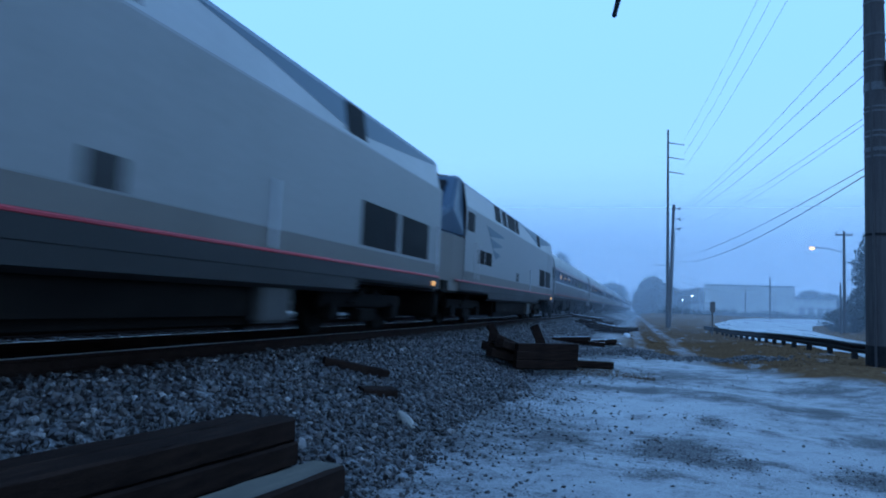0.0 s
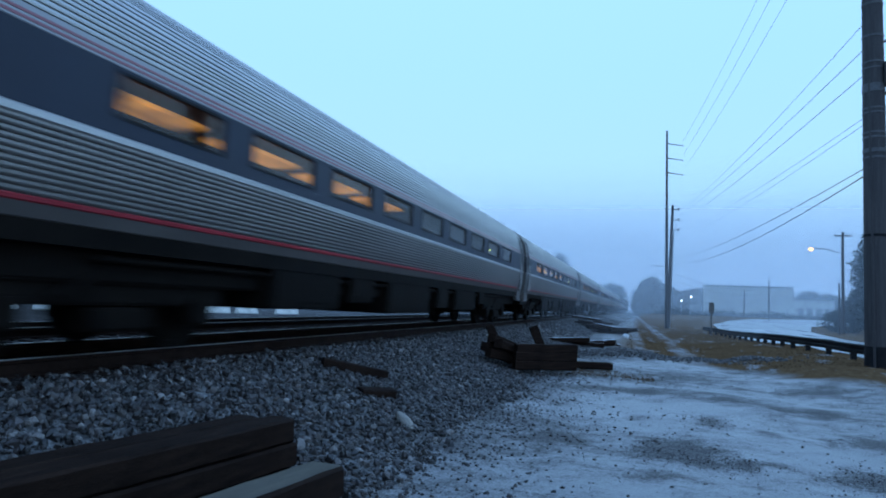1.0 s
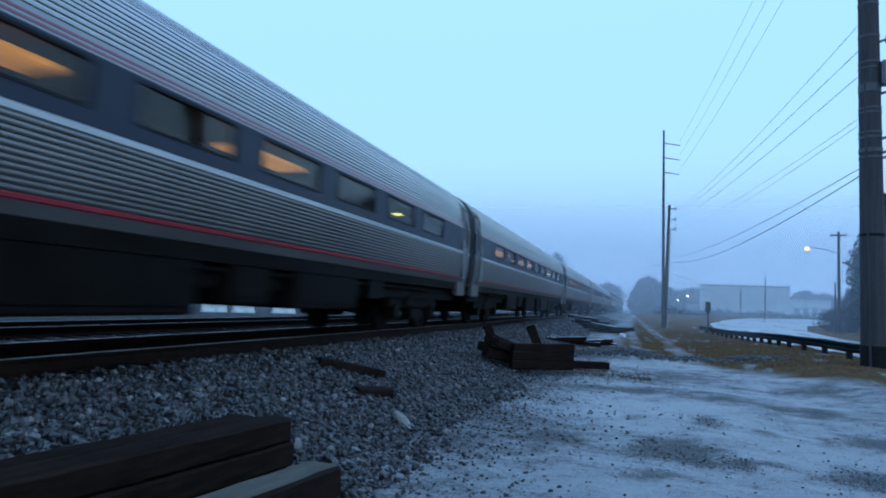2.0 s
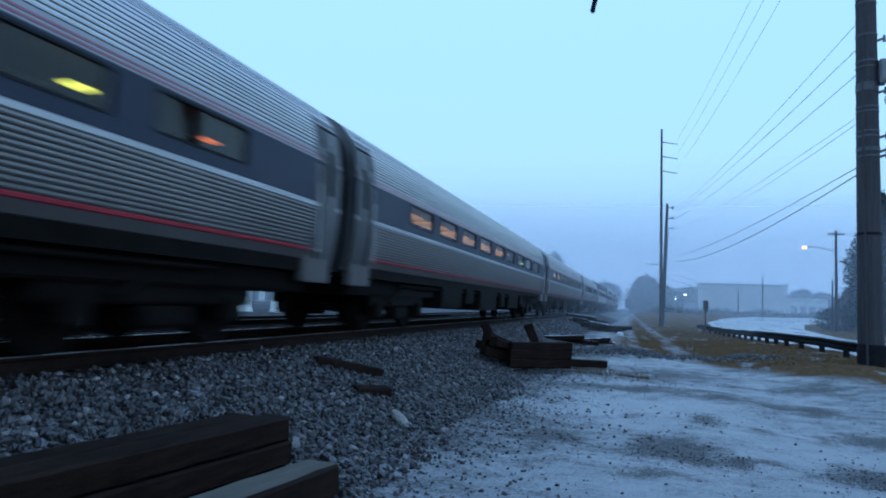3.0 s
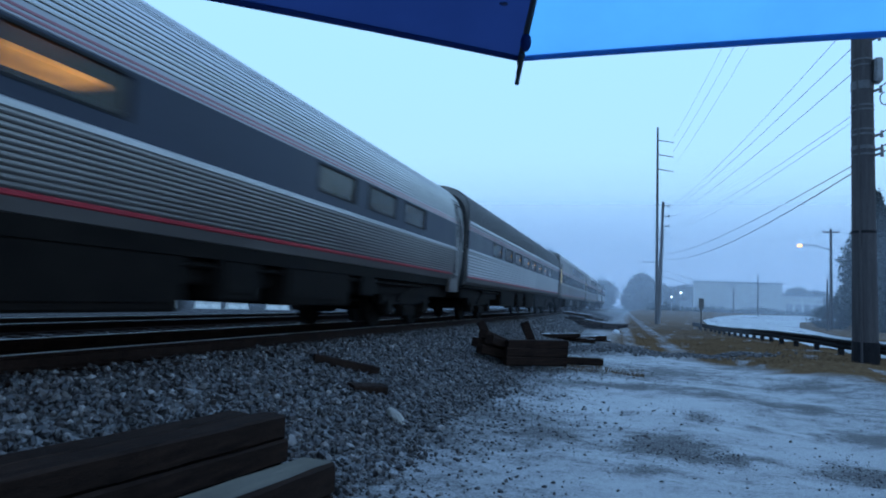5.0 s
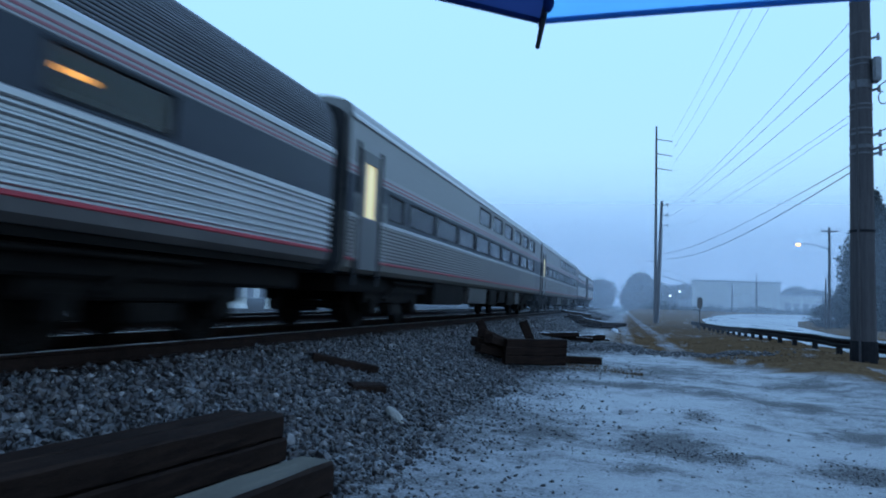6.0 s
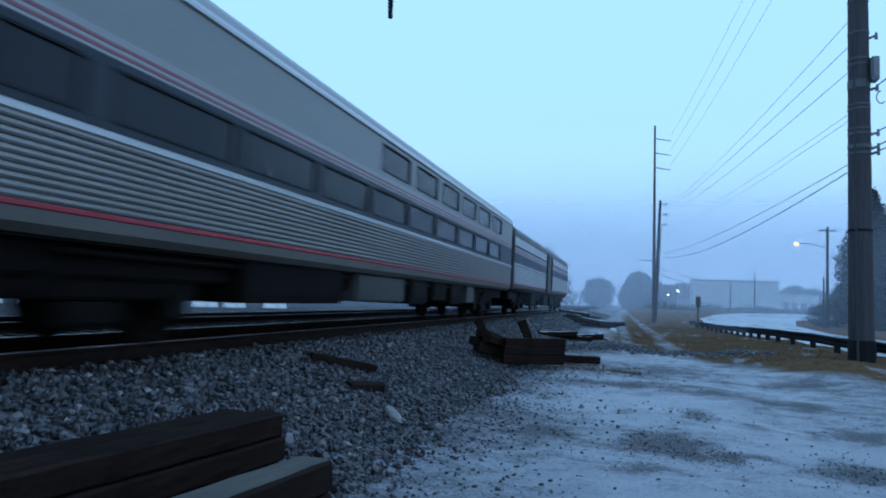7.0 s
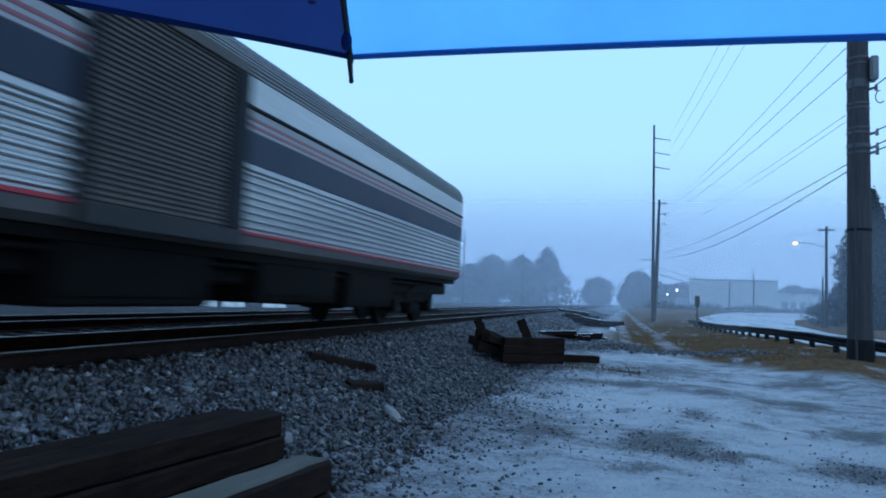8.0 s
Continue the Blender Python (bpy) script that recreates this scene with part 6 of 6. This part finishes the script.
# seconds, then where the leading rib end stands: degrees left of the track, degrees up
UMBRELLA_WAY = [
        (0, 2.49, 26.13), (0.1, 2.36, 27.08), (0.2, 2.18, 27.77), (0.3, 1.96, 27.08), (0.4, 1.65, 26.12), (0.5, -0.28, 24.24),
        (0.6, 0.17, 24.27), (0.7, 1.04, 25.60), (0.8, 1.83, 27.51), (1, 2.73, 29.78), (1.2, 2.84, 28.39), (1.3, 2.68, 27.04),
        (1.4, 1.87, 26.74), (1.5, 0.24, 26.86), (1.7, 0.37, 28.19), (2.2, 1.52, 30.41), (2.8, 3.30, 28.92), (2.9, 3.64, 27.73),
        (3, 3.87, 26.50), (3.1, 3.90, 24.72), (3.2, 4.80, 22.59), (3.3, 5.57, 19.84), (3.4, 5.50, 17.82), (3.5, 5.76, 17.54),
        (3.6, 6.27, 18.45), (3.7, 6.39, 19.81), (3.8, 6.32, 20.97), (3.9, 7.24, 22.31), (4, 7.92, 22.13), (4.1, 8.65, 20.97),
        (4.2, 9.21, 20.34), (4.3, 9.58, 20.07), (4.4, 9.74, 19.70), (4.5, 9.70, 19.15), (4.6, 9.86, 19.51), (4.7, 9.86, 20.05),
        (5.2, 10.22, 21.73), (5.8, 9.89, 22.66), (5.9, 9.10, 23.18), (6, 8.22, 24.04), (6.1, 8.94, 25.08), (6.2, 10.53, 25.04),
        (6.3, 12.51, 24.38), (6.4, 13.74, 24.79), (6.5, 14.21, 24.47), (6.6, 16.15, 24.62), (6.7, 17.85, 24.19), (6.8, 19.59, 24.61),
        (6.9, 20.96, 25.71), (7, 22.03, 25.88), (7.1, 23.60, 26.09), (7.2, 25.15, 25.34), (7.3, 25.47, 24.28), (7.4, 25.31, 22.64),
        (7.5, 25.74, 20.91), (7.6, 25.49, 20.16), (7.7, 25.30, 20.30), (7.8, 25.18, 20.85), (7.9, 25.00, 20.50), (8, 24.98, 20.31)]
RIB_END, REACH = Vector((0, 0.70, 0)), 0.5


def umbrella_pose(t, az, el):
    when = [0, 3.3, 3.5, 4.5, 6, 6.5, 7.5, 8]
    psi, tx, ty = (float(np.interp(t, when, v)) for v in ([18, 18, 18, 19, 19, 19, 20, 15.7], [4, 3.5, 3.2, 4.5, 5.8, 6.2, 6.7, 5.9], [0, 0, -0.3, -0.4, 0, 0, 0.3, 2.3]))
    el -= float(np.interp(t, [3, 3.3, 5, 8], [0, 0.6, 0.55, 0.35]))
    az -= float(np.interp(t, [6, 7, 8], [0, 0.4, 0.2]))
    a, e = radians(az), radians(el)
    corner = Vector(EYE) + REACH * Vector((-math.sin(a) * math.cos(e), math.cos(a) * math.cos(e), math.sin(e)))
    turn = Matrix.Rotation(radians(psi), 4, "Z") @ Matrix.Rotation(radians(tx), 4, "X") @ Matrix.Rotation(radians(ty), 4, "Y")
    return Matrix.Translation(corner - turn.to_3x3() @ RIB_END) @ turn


def motions():
    """The train runs by at a steady pace; the umbrella sways."""
    for car, behind in train:
        walk(car, [(t, pose(TRACK, REAR + SPEED * (8 - t) - behind, 0)) for t in (0, 2, 4, 6, 8)])
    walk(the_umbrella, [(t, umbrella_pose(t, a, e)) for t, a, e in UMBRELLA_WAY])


motions()
